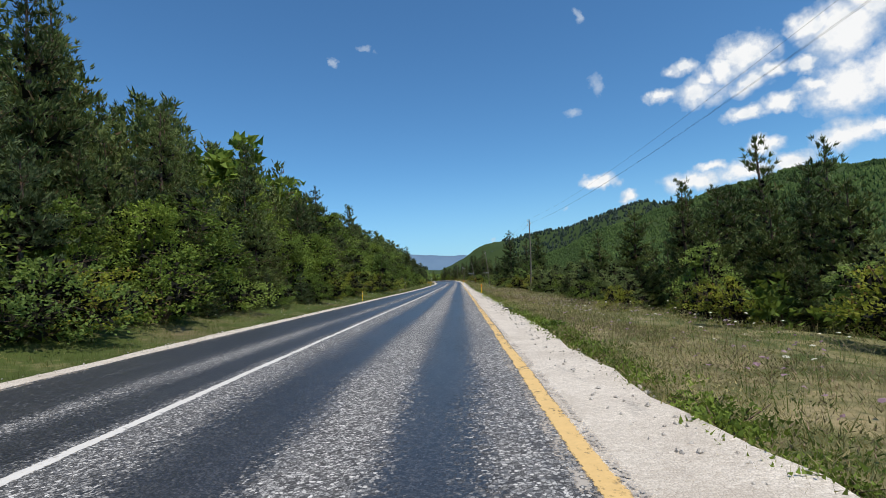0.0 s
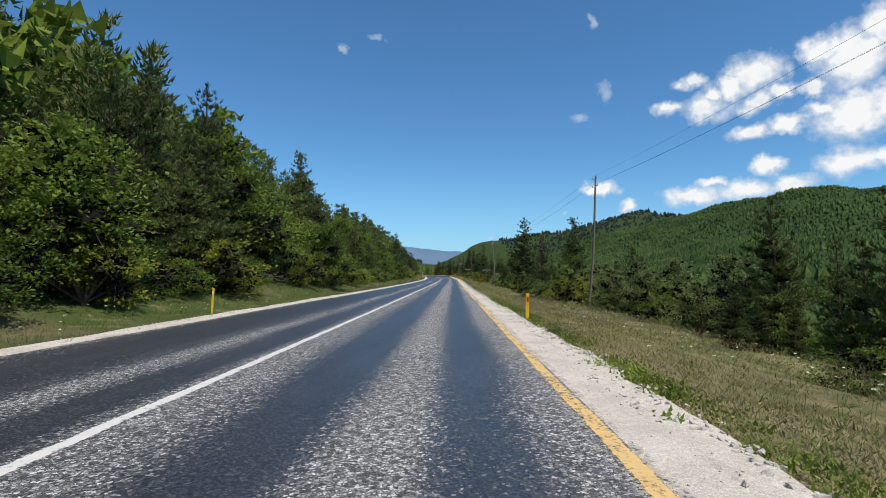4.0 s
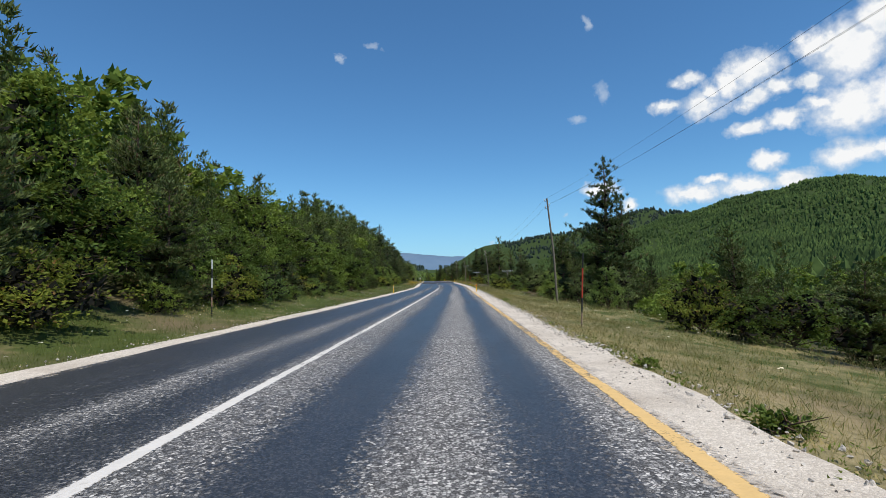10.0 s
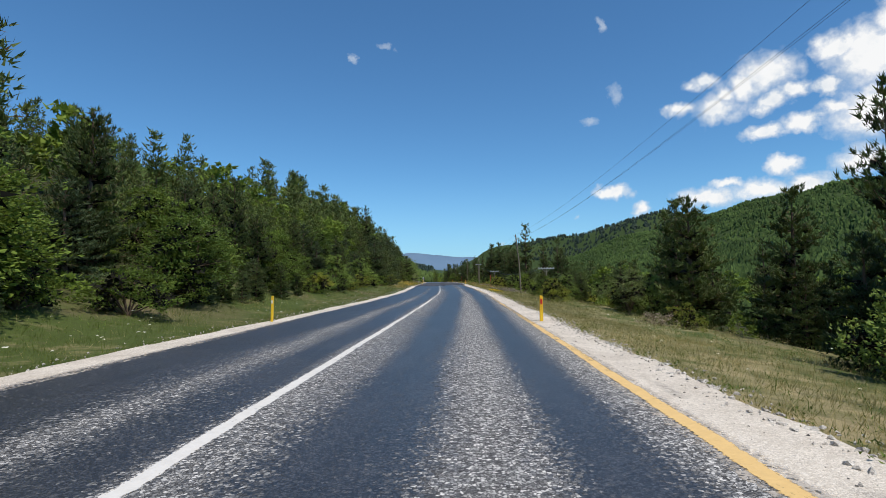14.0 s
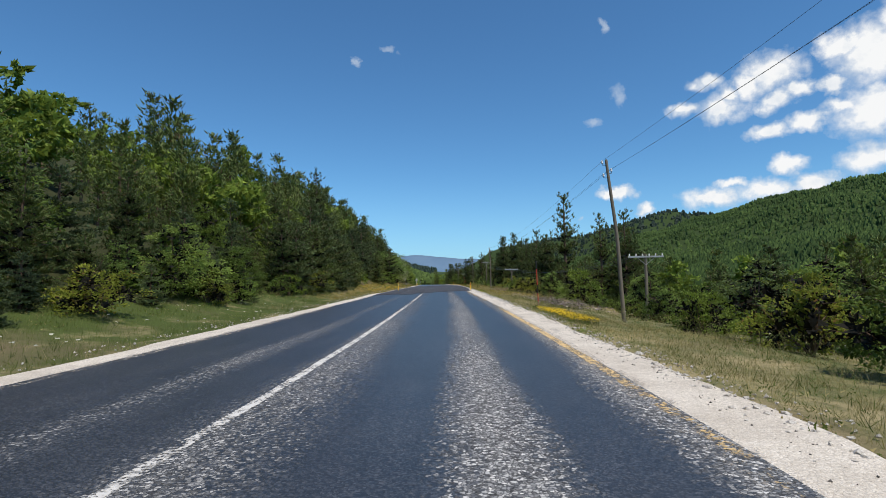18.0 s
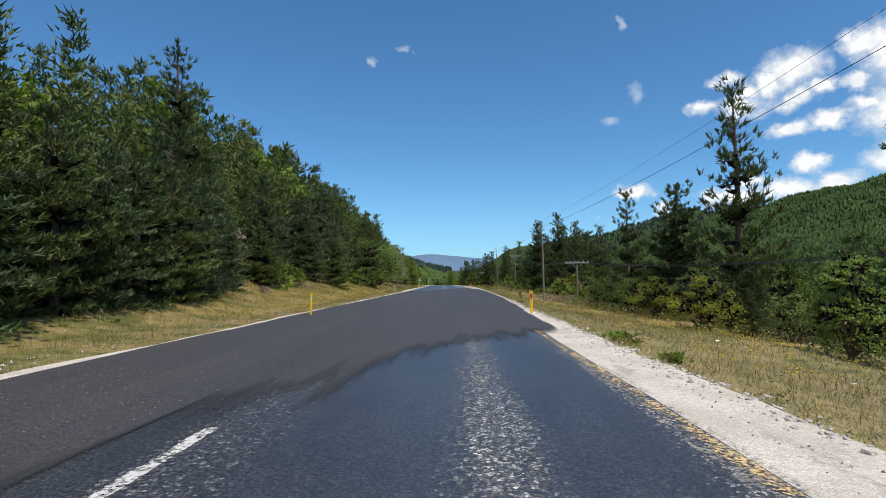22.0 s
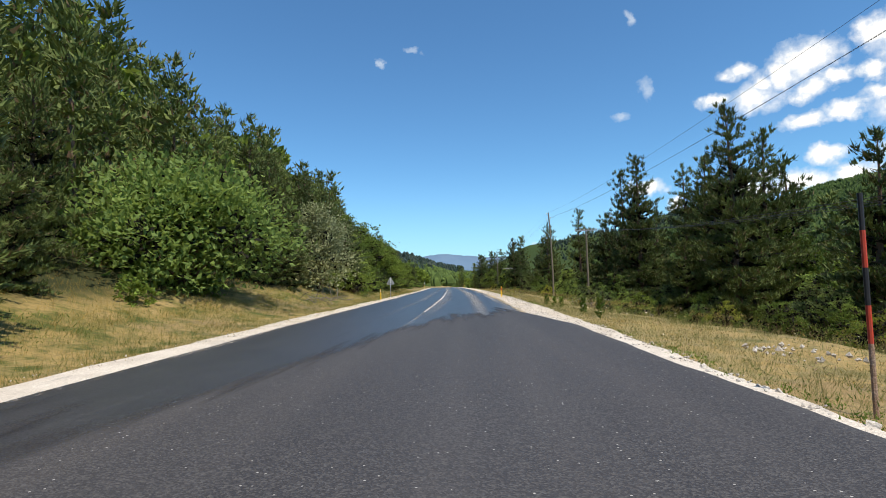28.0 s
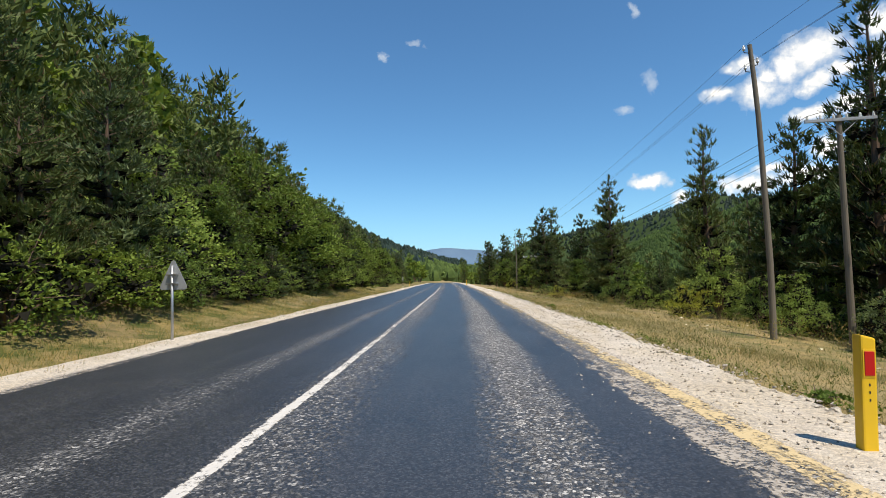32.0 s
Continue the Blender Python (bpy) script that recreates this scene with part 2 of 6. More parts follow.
def finish(tree, color, rough=0.8, height=None, strength=0.4, distance=0.01, spec=0.35, metal=0.0):
    b = add(tree, "ShaderNodeBsdfPrincipled", Metallic=metal)
    b.inputs["Specular IOR Level"].default_value = spec
    for socket, value in ((b.inputs["Base Color"], color), (b.inputs["Roughness"], rough)):
        if isinstance(value, (int, float)):
            socket.default_value = value
        elif isinstance(value, tuple):
            socket.default_value = (*value, 1)
        else:
            tree.links.new(value, socket)
    if height is not None:
        bump = add(tree, "ShaderNodeBump", Strength=strength, Distance=distance)
        tree.links.new(height, bump.inputs["Height"])
        tree.links.new(bump.outputs[0], b.inputs["Normal"])
    out = tree.nodes.new("ShaderNodeOutputMaterial")
    tree.links.new(b.outputs[0], out.inputs[0])


def position(tree):
    return tree.nodes.new("ShaderNodeNewGeometry").outputs["Position"]


def flat_uv(tree):
    """Across and along the road, in metres."""
    uv = tree.nodes.new("ShaderNodeUVMap")
    uv.uv_map = "plan"
    split = tree.nodes.new("ShaderNodeSeparateXYZ")
    tree.links.new(uv.outputs[0], split.inputs[0])
    return uv.outputs[0], split.outputs[0], split.outputs[1]


def chips(tree, p, scale):
    v = add(tree, "ShaderNodeTexVoronoi", Scale=scale, Randomness=1.0)
    tree.links.new(p, v.inputs["Vector"])
    split = tree.nodes.new("ShaderNodeSeparateColor")
    tree.links.new(v.outputs["Color"], split.inputs[0])
    return split.outputs[0], v.outputs["Distance"]


def chips_and_choice(tree, p, scale):
    v = add(tree, "ShaderNodeTexVoronoi", Scale=scale, Randomness=1.0)
    tree.links.new(p, v.inputs["Vector"])
    split = tree.nodes.new("ShaderNodeSeparateColor")
    tree.links.new(v.outputs["Color"], split.inputs[0])
    return split.outputs[0], v.outputs["Distance"], split.outputs[1]


def crooked(tree, p, scale, size):
    """The position, pushed about a little, so that cells get ragged outlines."""
    n = add(tree, "ShaderNodeTexNoise", Scale=scale, Detail=2.0)
    tree.links.new(p, n.inputs["Vector"])
    off = tree.nodes.new("ShaderNodeVectorMath")
    off.operation = "MULTIPLY_ADD"
    tree.links.new(n.outputs["Color"], off.inputs[0])
    off.inputs[1].default_value = (size, size, size)
    tree.links.new(p, off.inputs[2])
    return off.outputs[0]


def chip_gaps(tree, p, scale):
    v = add(tree, "ShaderNodeTexVoronoi", Scale=scale, Randomness=1.0)
    v.feature = "DISTANCE_TO_EDGE"
    tree.links.new(p, v.inputs["Vector"])
    return v.outputs["Distance"]


def make_chip_seal():
    m, t = material("worn chip seal asphalt")
    p = position(t)
    uv, e, along = flat_uv(t)
    drift = noise_of(t, uv, 1.0, 3, 0.5, (0.5, 0.07, 1))
    wide = noise_of(t, uv, 1.0, 5, 0.6, (2.2, 0.35, 1))
    e2 = math_node(t, "ADD", e, math_node(t, "MULTIPLY", math_node(t, "SUBTRACT", drift, 0.5), 0.45))
    pos = math_node(t, "DIVIDE", math_node(t, "ADD", e2, 4.5), 9.0)
    lanes = [(-4.4, .45), (-3.5, .8), (-2.9, 1), (-2.0, .95), (-1.65, .7), (-1.35, .28), (-1.1, .5), (-0.8, .9), (-0.4, .95), (-0.12, .4), (0.15, .22), (0.5, .32), (0.8, .6), (1.0, .88),
             (1.3, 1), (1.6, .95), (1.9, .35), (2.2, .0), (2.5, .12), (2.8, .85), (3.05, 1), (3.3, .75), (3.6, .15), (4.1, .1)]
    tracks = ramp(t, pos, [((a + 4.5) / 9.0, (b, b, b)) for a, b in lanes])
    amount = math_node(t, "ADD", tracks, math_node(t, "MULTIPLY", math_node(t, "SUBTRACT", wide, 0.5), 0.55))
    patch = noise_of(t, uv, 1.0, 4, 0.55, (0.9, 0.12, 1))
    amount = math_node(t, "ADD", amount, math_node(t, "MULTIPLY", math_node(t, "SUBTRACT", patch, 0.5), 0.7))
    sealed = ramp(t, math_node(t, "MULTIPLY", along, 0.0025), [(0.32, (0, 0, 0)), (0.36, (0.08, 0.08, 0.08)), (0.41, (0.26, 0.26, 0.26)), (0.46, (0.42, 0.42, 0.42)), (0.60, (0.8, 0.8, 0.8)), (0.64, (0.7, 0.7, 0.7)), (0.66, (0.4, 0.4, 0.4)), (0.70, (0.28, 0.28, 0.28))])
    amount = math_node(t, "ADD", amount, sealed)
    bent = crooked(t, p, 55, 0.03)
    cell, dist, choice = chips_and_choice(t, bent, 36)
    seam = chip_gaps(t, bent, 36)
    cell2, dist2 = chips(t, p, 70)
    fine = noise_of(t, p, 160, 2)
    stone = ramp(t, cell, [(0, (0.04, 0.04, 0.042)), (0.3, (0.19, 0.187, 0.182)), (0.6, (0.46, 0.45, 0.43)), (1, (0.90, 0.87, 0.82))])
    stone2 = ramp(t, cell2, [(0, (0.04, 0.04, 0.042)), (0.5, (0.15, 0.148, 0.145)), (1, (0.33, 0.32, 0.31))])
    stone = mixed(t, 0.2, stone, stone2)
    tar = ramp(t, math_node(t, "ADD", math_node(t, "MULTIPLY", cell2, 0.6), math_node(t, "MULTIPLY", wide, 0.4)), [(0.1, (0.008, 0.010, 0.014)), (0.5, (0.022, 0.025, 0.032)), (0.75, (0.056, 0.059, 0.068)), (1, (0.16, 0.16, 0.165))])
    newer = ramp(t, math_node(t, "MULTIPLY", along, 0.0025), [(0.44, (0, 0, 0)), (0.475, (0.12, 0.12, 0.12)), (0.6, (0.5, 0.5, 0.5)), (0.64, (0.5, 0.5, 0.5)), (0.665, (0, 0, 0))])
    tar = mixed(t, newer, tar, mixed(t, math_node(t, "MULTIPLY", cell2, 0.3), (0.030, 0.030, 0.035), (0.095, 0.092, 0.094)))
    keep = math_node(t, "SUBTRACT", amount, math_node(t, "MULTIPLY", math_node(t, "SUBTRACT", choice, 0.5), 0.6))
    keep = ramp(t, keep, [(0.16, (0, 0, 0)), (0.74, (1, 1, 1))])
    gap = ramp(t, seam, [(0.04, (0.12, 0.12, 0.13)), (0.16, (1, 1, 1))])
    stone = mixed(t, 0.95, stone, gap, "MULTIPLY")
    dusty = noise_of(t, p, 0.8, 4)
    color = mixed(t, keep, stone, tar)
    color = mixed(t, math_node(t, "MULTIPLY", dusty, 0.09), color, (0.26, 0.235, 0.20))
    rough = ramp(t, keep, [(0, (0.85, 0.85, 0.85)), (1, (0.42, 0.42, 0.42))])
    h = math_node(t, "MULTIPLY", math_node(t, "ADD", math_node(t, "SUBTRACT", 1.0, dist), fine), math_node(t, "SUBTRACT", 1.15, keep))
    finish(t, color, rough, h, 0.55, 0.008, 0.45)
    return m


def make_overlay():
    m, t = material("fresh dark asphalt")
    p = position(t)
    uv, e, along = flat_uv(t)
    cell, dist = chips(t, p, 70)
    cell2, dist2 = chips(t, p, 15)
    streak = noise_of(t, uv, 1.0, 4, 0.5, (1.1, 0.05, 1))
    large = noise_of(t, uv, 1.0, 3, 0.5, (0.35, 0.03, 1))
    base = ramp(t, streak, [(0.3, (0.024, 0.023, 0.026)), (0.55, (0.036, 0.034, 0.036)), (0.75, (0.052, 0.047, 0.046))])
    color = mixed(t, math_node(t, "MULTIPLY", math_node(t, "MULTIPLY", cell, cell), 0.6), base, (0.125, 0.118, 0.112))
    speck = math_node(t, "MULTIPLY", math_node(t, "LESS_THAN", dist2, 0.12), math_node(t, "GREATER_THAN", math_node(t, "MULTIPLY", cell2, noise_of(t, p, 0.7, 3)), 0.36))
    color = mixed(t, math_node(t, "MULTIPLY", speck, 0.75), color, (0.50, 0.48, 0.45))
    color = mixed(t, math_node(t, "MULTIPLY", math_node(t, "SUBTRACT", large, 0.42, clamp=True), 0.6, clamp=True), color, (0.10, 0.09, 0.085))
    finish(t, color, 0.7, dist, 0.4, 0.005, 0.35)
    reach = t.nodes.new("ShaderNodeAttribute")
    reach.attribute_name = "laid"
    thin = math_node(t, "ADD", math_node(t, "MULTIPLY", noise_of(t, uv, 1.0, 4, 0.6, (1.6, 0.12, 1)), 9.0), math_node(t, "MULTIPLY", cell, 1.2))
    cover = math_node(t, "MULTIPLY", math_node(t, "SUBTRACT", math_node(t, "ADD", reach.outputs["Fac"], 1.0), thin), 0.45, clamp=True)
    for n in t.nodes:
        if n.type == "BSDF_PRINCIPLED":
            t.links.new(cover, n.inputs["Alpha"])
    return m


def make_paint(name, tint, wear, breaks=0.6, ragged=0.25):
    """Road paint on a strip whose first coordinate runs from -1 to 1 across it; worn places show the ground."""
    m, t = material(name)
    p = position(t)
    uv, u, along = flat_uv(t)
    cell, dist = chips(t, crooked(t, p, 55, 0.03), 40)
    gone = noise_of(t, p, 6.0, 5, 0.7, (1, 0.45, 1))
    slow = noise_of(t, uv, 1.0, 2, 0.5, (0.1, 0.07, 1))
    fade = math_node(t, "MULTIPLY", math_node(t, "SUBTRACT", math_node(t, "ABSOLUTE", u), 0.55, clamp=True), ragged * 4)
    mask = math_node(t, "ADD", math_node(t, "ADD", gone, math_node(t, "MULTIPLY", math_node(t, "SUBTRACT", slow, 0.5), breaks)), math_node(t, "MULTIPLY", cell, 0.3))
    mask = math_node(t, "ADD", mask, fade)
    mask = ramp(t, math_node(t, "SUBTRACT", mask, 0.15), [(wear - 0.1, (1, 1, 1)), (wear + 0.1, (0, 0, 0))])
    shade = mixed(t, noise_of(t, p, 9, 5, 0.7), tint, tuple(c * 0.7 for c in tint))
    finish(t, shade, 0.75, dist, 0.4, 0.005)
    for n in t.nodes:
        if n.type == "BSDF_PRINCIPLED":
            t.links.new(mask, n.inputs["Alpha"])
    return m


def make_gravel(name, light, dark):
    m, t = material(name)
    p = position(t)
    p = crooked(t, p, 40, 0.03)
    cell, dist = chips(t, p, 42)
    cell2, dist2 = chips(t, p, 90)
    dirt = noise_of(t, p, 1.1, 5, 0.6)
    color = mixed(t, cell, dark, light)
    color = mixed(t, math_node(t, "MULTIPLY", cell2, 0.45), color, light)
    color = mixed(t, ramp(t, dirt, [(0.42, (0, 0, 0)), (0.75, (0.55, 0.55, 0.55))]), color, (0.36, 0.30, 0.235))
    bed = noise_of(t, p, 2.3, 4, 0.6, (1, 0.3, 1))
    color = mixed(t, ramp(t, bed, [(0.60, (0, 0, 0)), (0.72, (0.6, 0.6, 0.6))]), color, mixed(t, cell, (0.14, 0.13, 0.12), (0.48, 0.44, 0.39)))
    edge = ramp(t, chip_gaps(t, p, 42), [(0.02, (0.5, 0.47, 0.44)), (0.12, (1, 1, 1))])
    color = mixed(t, 0.45, color, edge, "MULTIPLY")
    grit = noise_of(t, p, 38, 5, 0.75)
    color = mixed(t, ramp(t, grit, [(0.60, (0, 0, 0)), (0.68, (0.6, 0.6, 0.6))]), color, (0.19, 0.17, 0.15))
    along = t.nodes.new("ShaderNodeSeparateXYZ")
    t.links.new(p, along.inputs[0])
    late = ramp(t, math_node(t, "MULTIPLY", along.outputs[1], 0.0025), [(0.625, (0, 0, 0)), (0.65, (1, 1, 1))])
    soiled = mixed(t, cell, (0.24, 0.21, 0.17), (0.68, 0.56, 0.38))
    color = mixed(t, math_node(t, "MULTIPLY", late, ramp(t, noise_of(t, p, 1.7, 5, 0.65, (1, 0.25, 1)), [(0.42, (0.05, 0.05, 0.05)), (0.62, (0.6, 0.6, 0.6))])), color, soiled)
    h = math_node(t, "ADD", math_node(t, "SUBTRACT", 1.0, dist), math_node(t, "MULTIPLY", dist2, 0.5))
    finish(t, color, 0.92, h, 0.45, 0.02, 0.2)
    return m


def make_ground():
    m, t = material("meadow and forest floor")
    p = position(t)
    uv, e, along = flat_uv(t)
    big = noise_of(t, p, 0.14, 5, 0.6)
    mid = noise_of(t, p, 0.9, 5, 0.65)
    small = noise_of(t, p, 14, 7, 0.78)
    green = mixed(t, small, (0.035, 0.060, 0.014), (0.105, 0.13, 0.037))
    straw = mixed(t, small, (0.21, 0.17, 0.085), (0.46, 0.38, 0.21))
    soil = mixed(t, small, (0.13, 0.09, 0.055), (0.27, 0.20, 0.135))
    right = ramp(t, math_node(t, "MULTIPLY_ADD", e, 0.05, 0.5), [(0.10, (0.15, 0.15, 0.15)), (0.3, (0.36, 0.36, 0.36)), (0.7, (0.72, 0.72, 0.72)), (0.98, (0.42, 0.42, 0.42))])
    later = ramp(t, math_node(t, "MULTIPLY", along, 0.0025), [(0.42, (0, 0, 0)), (0.52, (0.25, 0.25, 0.25)), (1, (0.2, 0.2, 0.2))])
    dry = math_node(t, "ADD", math_node(t, "ADD", right, later), math_node(t, "MULTIPLY", math_node(t, "SUBTRACT", mid, 0.5), 1.6))
    color = mixed(t, ramp(t, dry, [(0.3, (0, 0, 0)), (0.75, (1, 1, 1))]), green, straw)
    burnt = mixed(t, small, (0.24, 0.155, 0.05), (0.50, 0.34, 0.13))
    orange = ramp(t, math_node(t, "MULTIPLY", along, 0.0025), [(0.46, (0, 0, 0)), (0.53, (0.8, 0.8, 0.8)), (0.60, (0.8, 0.8, 0.8)), (0.68, (0.45, 0.45, 0.45))])
    color = mixed(t, math_node(t, "MULTIPLY", orange, ramp(t, mid, [(0.36, (0.1, 0.1, 0.1)), (0.56, (1, 1, 1))])), color, burnt)
    tufts = noise_of(t, p, 5.5, 4, 0.7)
    color = mixed(t, ramp(t, tufts, [(0.34, (0.55, 0.55, 0.55)), (0.52, (0, 0, 0))]), color, (0.06, 0.066, 0.026))
    color = mixed(t, ramp(t, big, [(0.52, (0, 0, 0)), (0.68, (0.7, 0.7, 0.7))]), color, soil)
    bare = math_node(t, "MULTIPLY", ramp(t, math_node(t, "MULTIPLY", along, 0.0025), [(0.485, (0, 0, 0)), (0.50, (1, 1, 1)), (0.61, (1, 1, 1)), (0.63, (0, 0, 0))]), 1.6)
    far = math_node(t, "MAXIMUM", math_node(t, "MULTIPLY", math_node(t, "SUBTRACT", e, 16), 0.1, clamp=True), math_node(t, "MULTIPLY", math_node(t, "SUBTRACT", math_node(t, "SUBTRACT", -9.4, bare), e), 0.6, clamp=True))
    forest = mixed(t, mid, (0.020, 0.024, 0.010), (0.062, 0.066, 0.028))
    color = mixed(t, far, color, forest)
    color = mixed(t, math_node(t, "MULTIPLY", math_node(t, "SUBTRACT", e, 70), 0.02, clamp=True), color, mixed(t, noise_of(t, p, 0.05, 6, 0.7), (0.026, 0.044, 0.015), (0.055, 0.082, 0.026)))
    finish(t, color, 0.95, small, 0.6, 0.05, 0.1)
    return m


def make_leaf(name, dark, light, through_light=0.3, dry=None, rough=0.55, clump=0.95, vary=True):
    m, t = material(name)
    g = t.nodes.new("ShaderNodeNewGeometry")
    info = t.nodes.new("ShaderNodeObjectInfo")
    p = g.outputs["Position"]
    # clump noise paints lit foliage and dark gaps into the leaf colour
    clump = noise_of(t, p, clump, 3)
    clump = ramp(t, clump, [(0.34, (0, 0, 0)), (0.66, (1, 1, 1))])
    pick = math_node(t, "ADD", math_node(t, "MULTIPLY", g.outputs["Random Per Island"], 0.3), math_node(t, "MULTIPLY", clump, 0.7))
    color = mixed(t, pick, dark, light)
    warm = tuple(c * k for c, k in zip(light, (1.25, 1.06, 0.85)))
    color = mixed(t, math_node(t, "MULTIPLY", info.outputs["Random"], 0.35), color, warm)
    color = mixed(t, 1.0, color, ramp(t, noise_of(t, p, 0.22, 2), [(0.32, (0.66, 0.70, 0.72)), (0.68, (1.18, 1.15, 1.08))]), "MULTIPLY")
    if vary:
        color = mixed(t, 1.0, color, ramp(t, info.outputs["Random"], [(0, (0.74, 0.76, 0.8)), (1, (1.16, 1.14, 1.05))]), "MULTIPLY")
    if dry:
        color = mixed(t, math_node(t, "GREATER_THAN", g.outputs["Random Per Island"], 0.93), color, dry)
    b = add(t, "ShaderNodeBsdfPrincipled", Roughness=rough)
    b.inputs["Specular IOR Level"].default_value = 0.12
    t.links.new(color, b.inputs["Base Color"])
    tl = t.nodes.new("ShaderNodeBsdfTranslucent")
    t.links.new(mixed(t, 0.4, color, (0.30, 0.38, 0.06), "MIX"), tl.inputs["Color"])
    mx = t.nodes.new("ShaderNodeMixShader")
    mx.inputs[0].default_value = through_light
    t.links.new(b.outputs[0], mx.inputs[1])
    t.links.new(tl.outputs[0], mx.inputs[2])
    out = t.nodes.new("ShaderNodeOutputMaterial")
    t.links.new(mx.outputs[0], out.inputs[0])
    return m


def make_wood(name, dark, light, scale=8.0):
    m, t = material(name)
    p = t.nodes.new("ShaderNodeTexCoord").outputs["Object"]
    grain = noise_of(t, p, scale, 5, 0.65, (1, 1, 0.08))
    spots = noise_of(t, p, 2.2, 4)
    color = mixed(t, grain, dark, light)
    color = mixed(t, math_node(t, "MULTIPLY", spots, 0.4), color, tuple(c * 0.6 for c in light))
    finish(t, color, 0.85, grain, 0.5, 0.01, 0.2)
    return m


def make_plain(name, tint, rough=0.5, metal=0.0, dirt=0.3):
    m, t = material(name)
    p = t.nodes.new("ShaderNodeTexCoord").outputs["Object"]
    d = noise_of(t, p, 7, 5, 0.65)
    s = noise_of(t, p, 60, 3)
    color = mixed(t, math_node(t, "MULTIPLY", ramp(t, d, [(0.4, (0, 0, 0)), (0.8, (1, 1, 1))]), dirt), tint, tuple(0.5 * c + 0.06 for c in tint))
    finish(t, color, rough, s, 0.08, 0.003, 0.4, metal)
    return m


ASPHALT = make_chip_seal()
OVERLAY = make_overlay()
WHITE_LINE = make_paint("white road paint", (0.76, 0.73, 0.68), 0.72, 0.5, 0.3)
WHITE_WORN = make_paint("worn white road paint", (0.72, 0.69, 0.64), 0.56, 0.7, 0.3)
WHITE_FAINT = make_paint("nearly gone white road paint", (0.55, 0.51, 0.46), 0.37, 0.9, 0.35)
YELLOW_LINE = make_paint("worn yellow road paint", (0.80, 0.54, 0.22), 0.62, 1.1, 0.4)
YELLOW_BROKEN = make_paint("broken yellow road paint", (0.78, 0.55, 0.26), 0.45, 1.9, 0.4)
YELLOW_WORN = make_paint("faded yellow road paint", (0.72, 0.56, 0.31), 0.44, 0.8, 0.35)
SPILL = make_paint("pale grit strewn over the asphalt", (0.50, 0.445, 0.38), 0.38, 0.7, 0.4)
DARK_STONE = make_gravel("tarry dark stones", (0.14, 0.13, 0.12), (0.03, 0.03, 0.03))
GRAVEL = make_gravel("pale limestone gravel", (0.76, 0.69, 0.595), (0.52, 0.46, 0.385))
GROUND = make_ground()
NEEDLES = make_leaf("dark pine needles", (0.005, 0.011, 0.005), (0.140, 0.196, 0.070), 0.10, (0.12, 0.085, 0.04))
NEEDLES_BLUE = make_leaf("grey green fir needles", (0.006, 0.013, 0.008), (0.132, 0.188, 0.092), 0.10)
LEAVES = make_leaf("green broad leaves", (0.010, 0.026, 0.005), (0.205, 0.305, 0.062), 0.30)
LEAVES_LIGHT = make_leaf("light green hazel leaves", (0.075, 0.140, 0.032), (0.34, 0.47, 0.14), 0.48)
LEAVES_SAGE = make_leaf("sage green leaves", (0.055, 0.085, 0.035), (0.27, 0.34, 0.15), 0.42)
LEAVES_YELLOW = make_leaf("yellowish shrub leaves", (0.07, 0.095, 0.016), (0.38, 0.42, 0.07), 0.45, (0.25, 0.14, 0.05))
LEAVES_SILVER = make_leaf("silver willow leaves", (0.12, 0.148, 0.085), (0.35, 0.395, 0.255), 0.25)
LEAVES_BROWN = make_leaf("dry brown leaves", (0.09, 0.06, 0.03), (0.22, 0.16, 0.08), 0.25)
GRASS_GREEN = make_leaf("green verge grass", (0.045, 0.078, 0.017), (0.145, 0.180, 0.050), 0.3, (0.42, 0.35, 0.17), 0.7, vary=False)
GRASS_STRAW = make_leaf("orange straw grass", (0.22, 0.16, 0.045), (0.52, 0.38, 0.14), 0.3, (0.13, 0.17, 0.045), 0.7, vary=False)
WEEDS_BROWN = make_leaf("reddish brown dry weeds", (0.12, 0.090, 0.055), (0.38, 0.29, 0.18), 0.25, (0.30, 0.2, 0.16), 0.7, vary=False)
GRASS_DRY = make_leaf("dry straw grass", (0.19, 0.165, 0.07), (0.52, 0.44, 0.23), 0.3, (0.13, 0.17, 0.045), 0.7, vary=False)
# near-black colour that stands in for the shade inside the crowns
CROWN_SHADE = make_wood("dead inner twigs", (0.006, 0.006, 0.004), (0.016, 0.015, 0.009), 6)
LEAVES_GREY = make_leaf("dusty pinkish grey dry herbs", (0.16, 0.13, 0.12), (0.40, 0.34, 0.33), 0.2)
BARK = make_wood("brown pine bark", (0.06, 0.042, 0.030), (0.19, 0.125, 0.085), 14)
POLE_WOOD = make_wood("weathered grey pole wood", (0.10, 0.085, 0.065), (0.27, 0.235, 0.185), 10)
YELLOW = make_plain("yellow plastic", (0.80, 0.50, 0.02), 0.45, 0, 0.2)
RED = make_plain("red reflector", (0.50, 0.012, 0.012), 0.3, 0, 0.1)
RED_PAINT = make_plain("faded red paint", (0.48, 0.05, 0.022), 0.6, 0, 0.5)
BLACK = make_plain("black plastic", (0.02, 0.02, 0.022), 0.5, 0, 0.3)
WHITE = make_plain("white glazed porcelain", (0.75, 0.74, 0.71), 0.25, 0, 0.2)
STEEL = make_plain("galvanised steel", (0.42, 0.43, 0.44), 0.42, 0.75, 0.4)
SIGN_BACK = make_plain("grey sheet metal", (0.40, 0.41, 0.42), 0.5, 0.35, 0.35)
WIRE = make_plain("dark weathered wire", (0.05, 0.05, 0.055), 0.5, 0.5, 0.2)
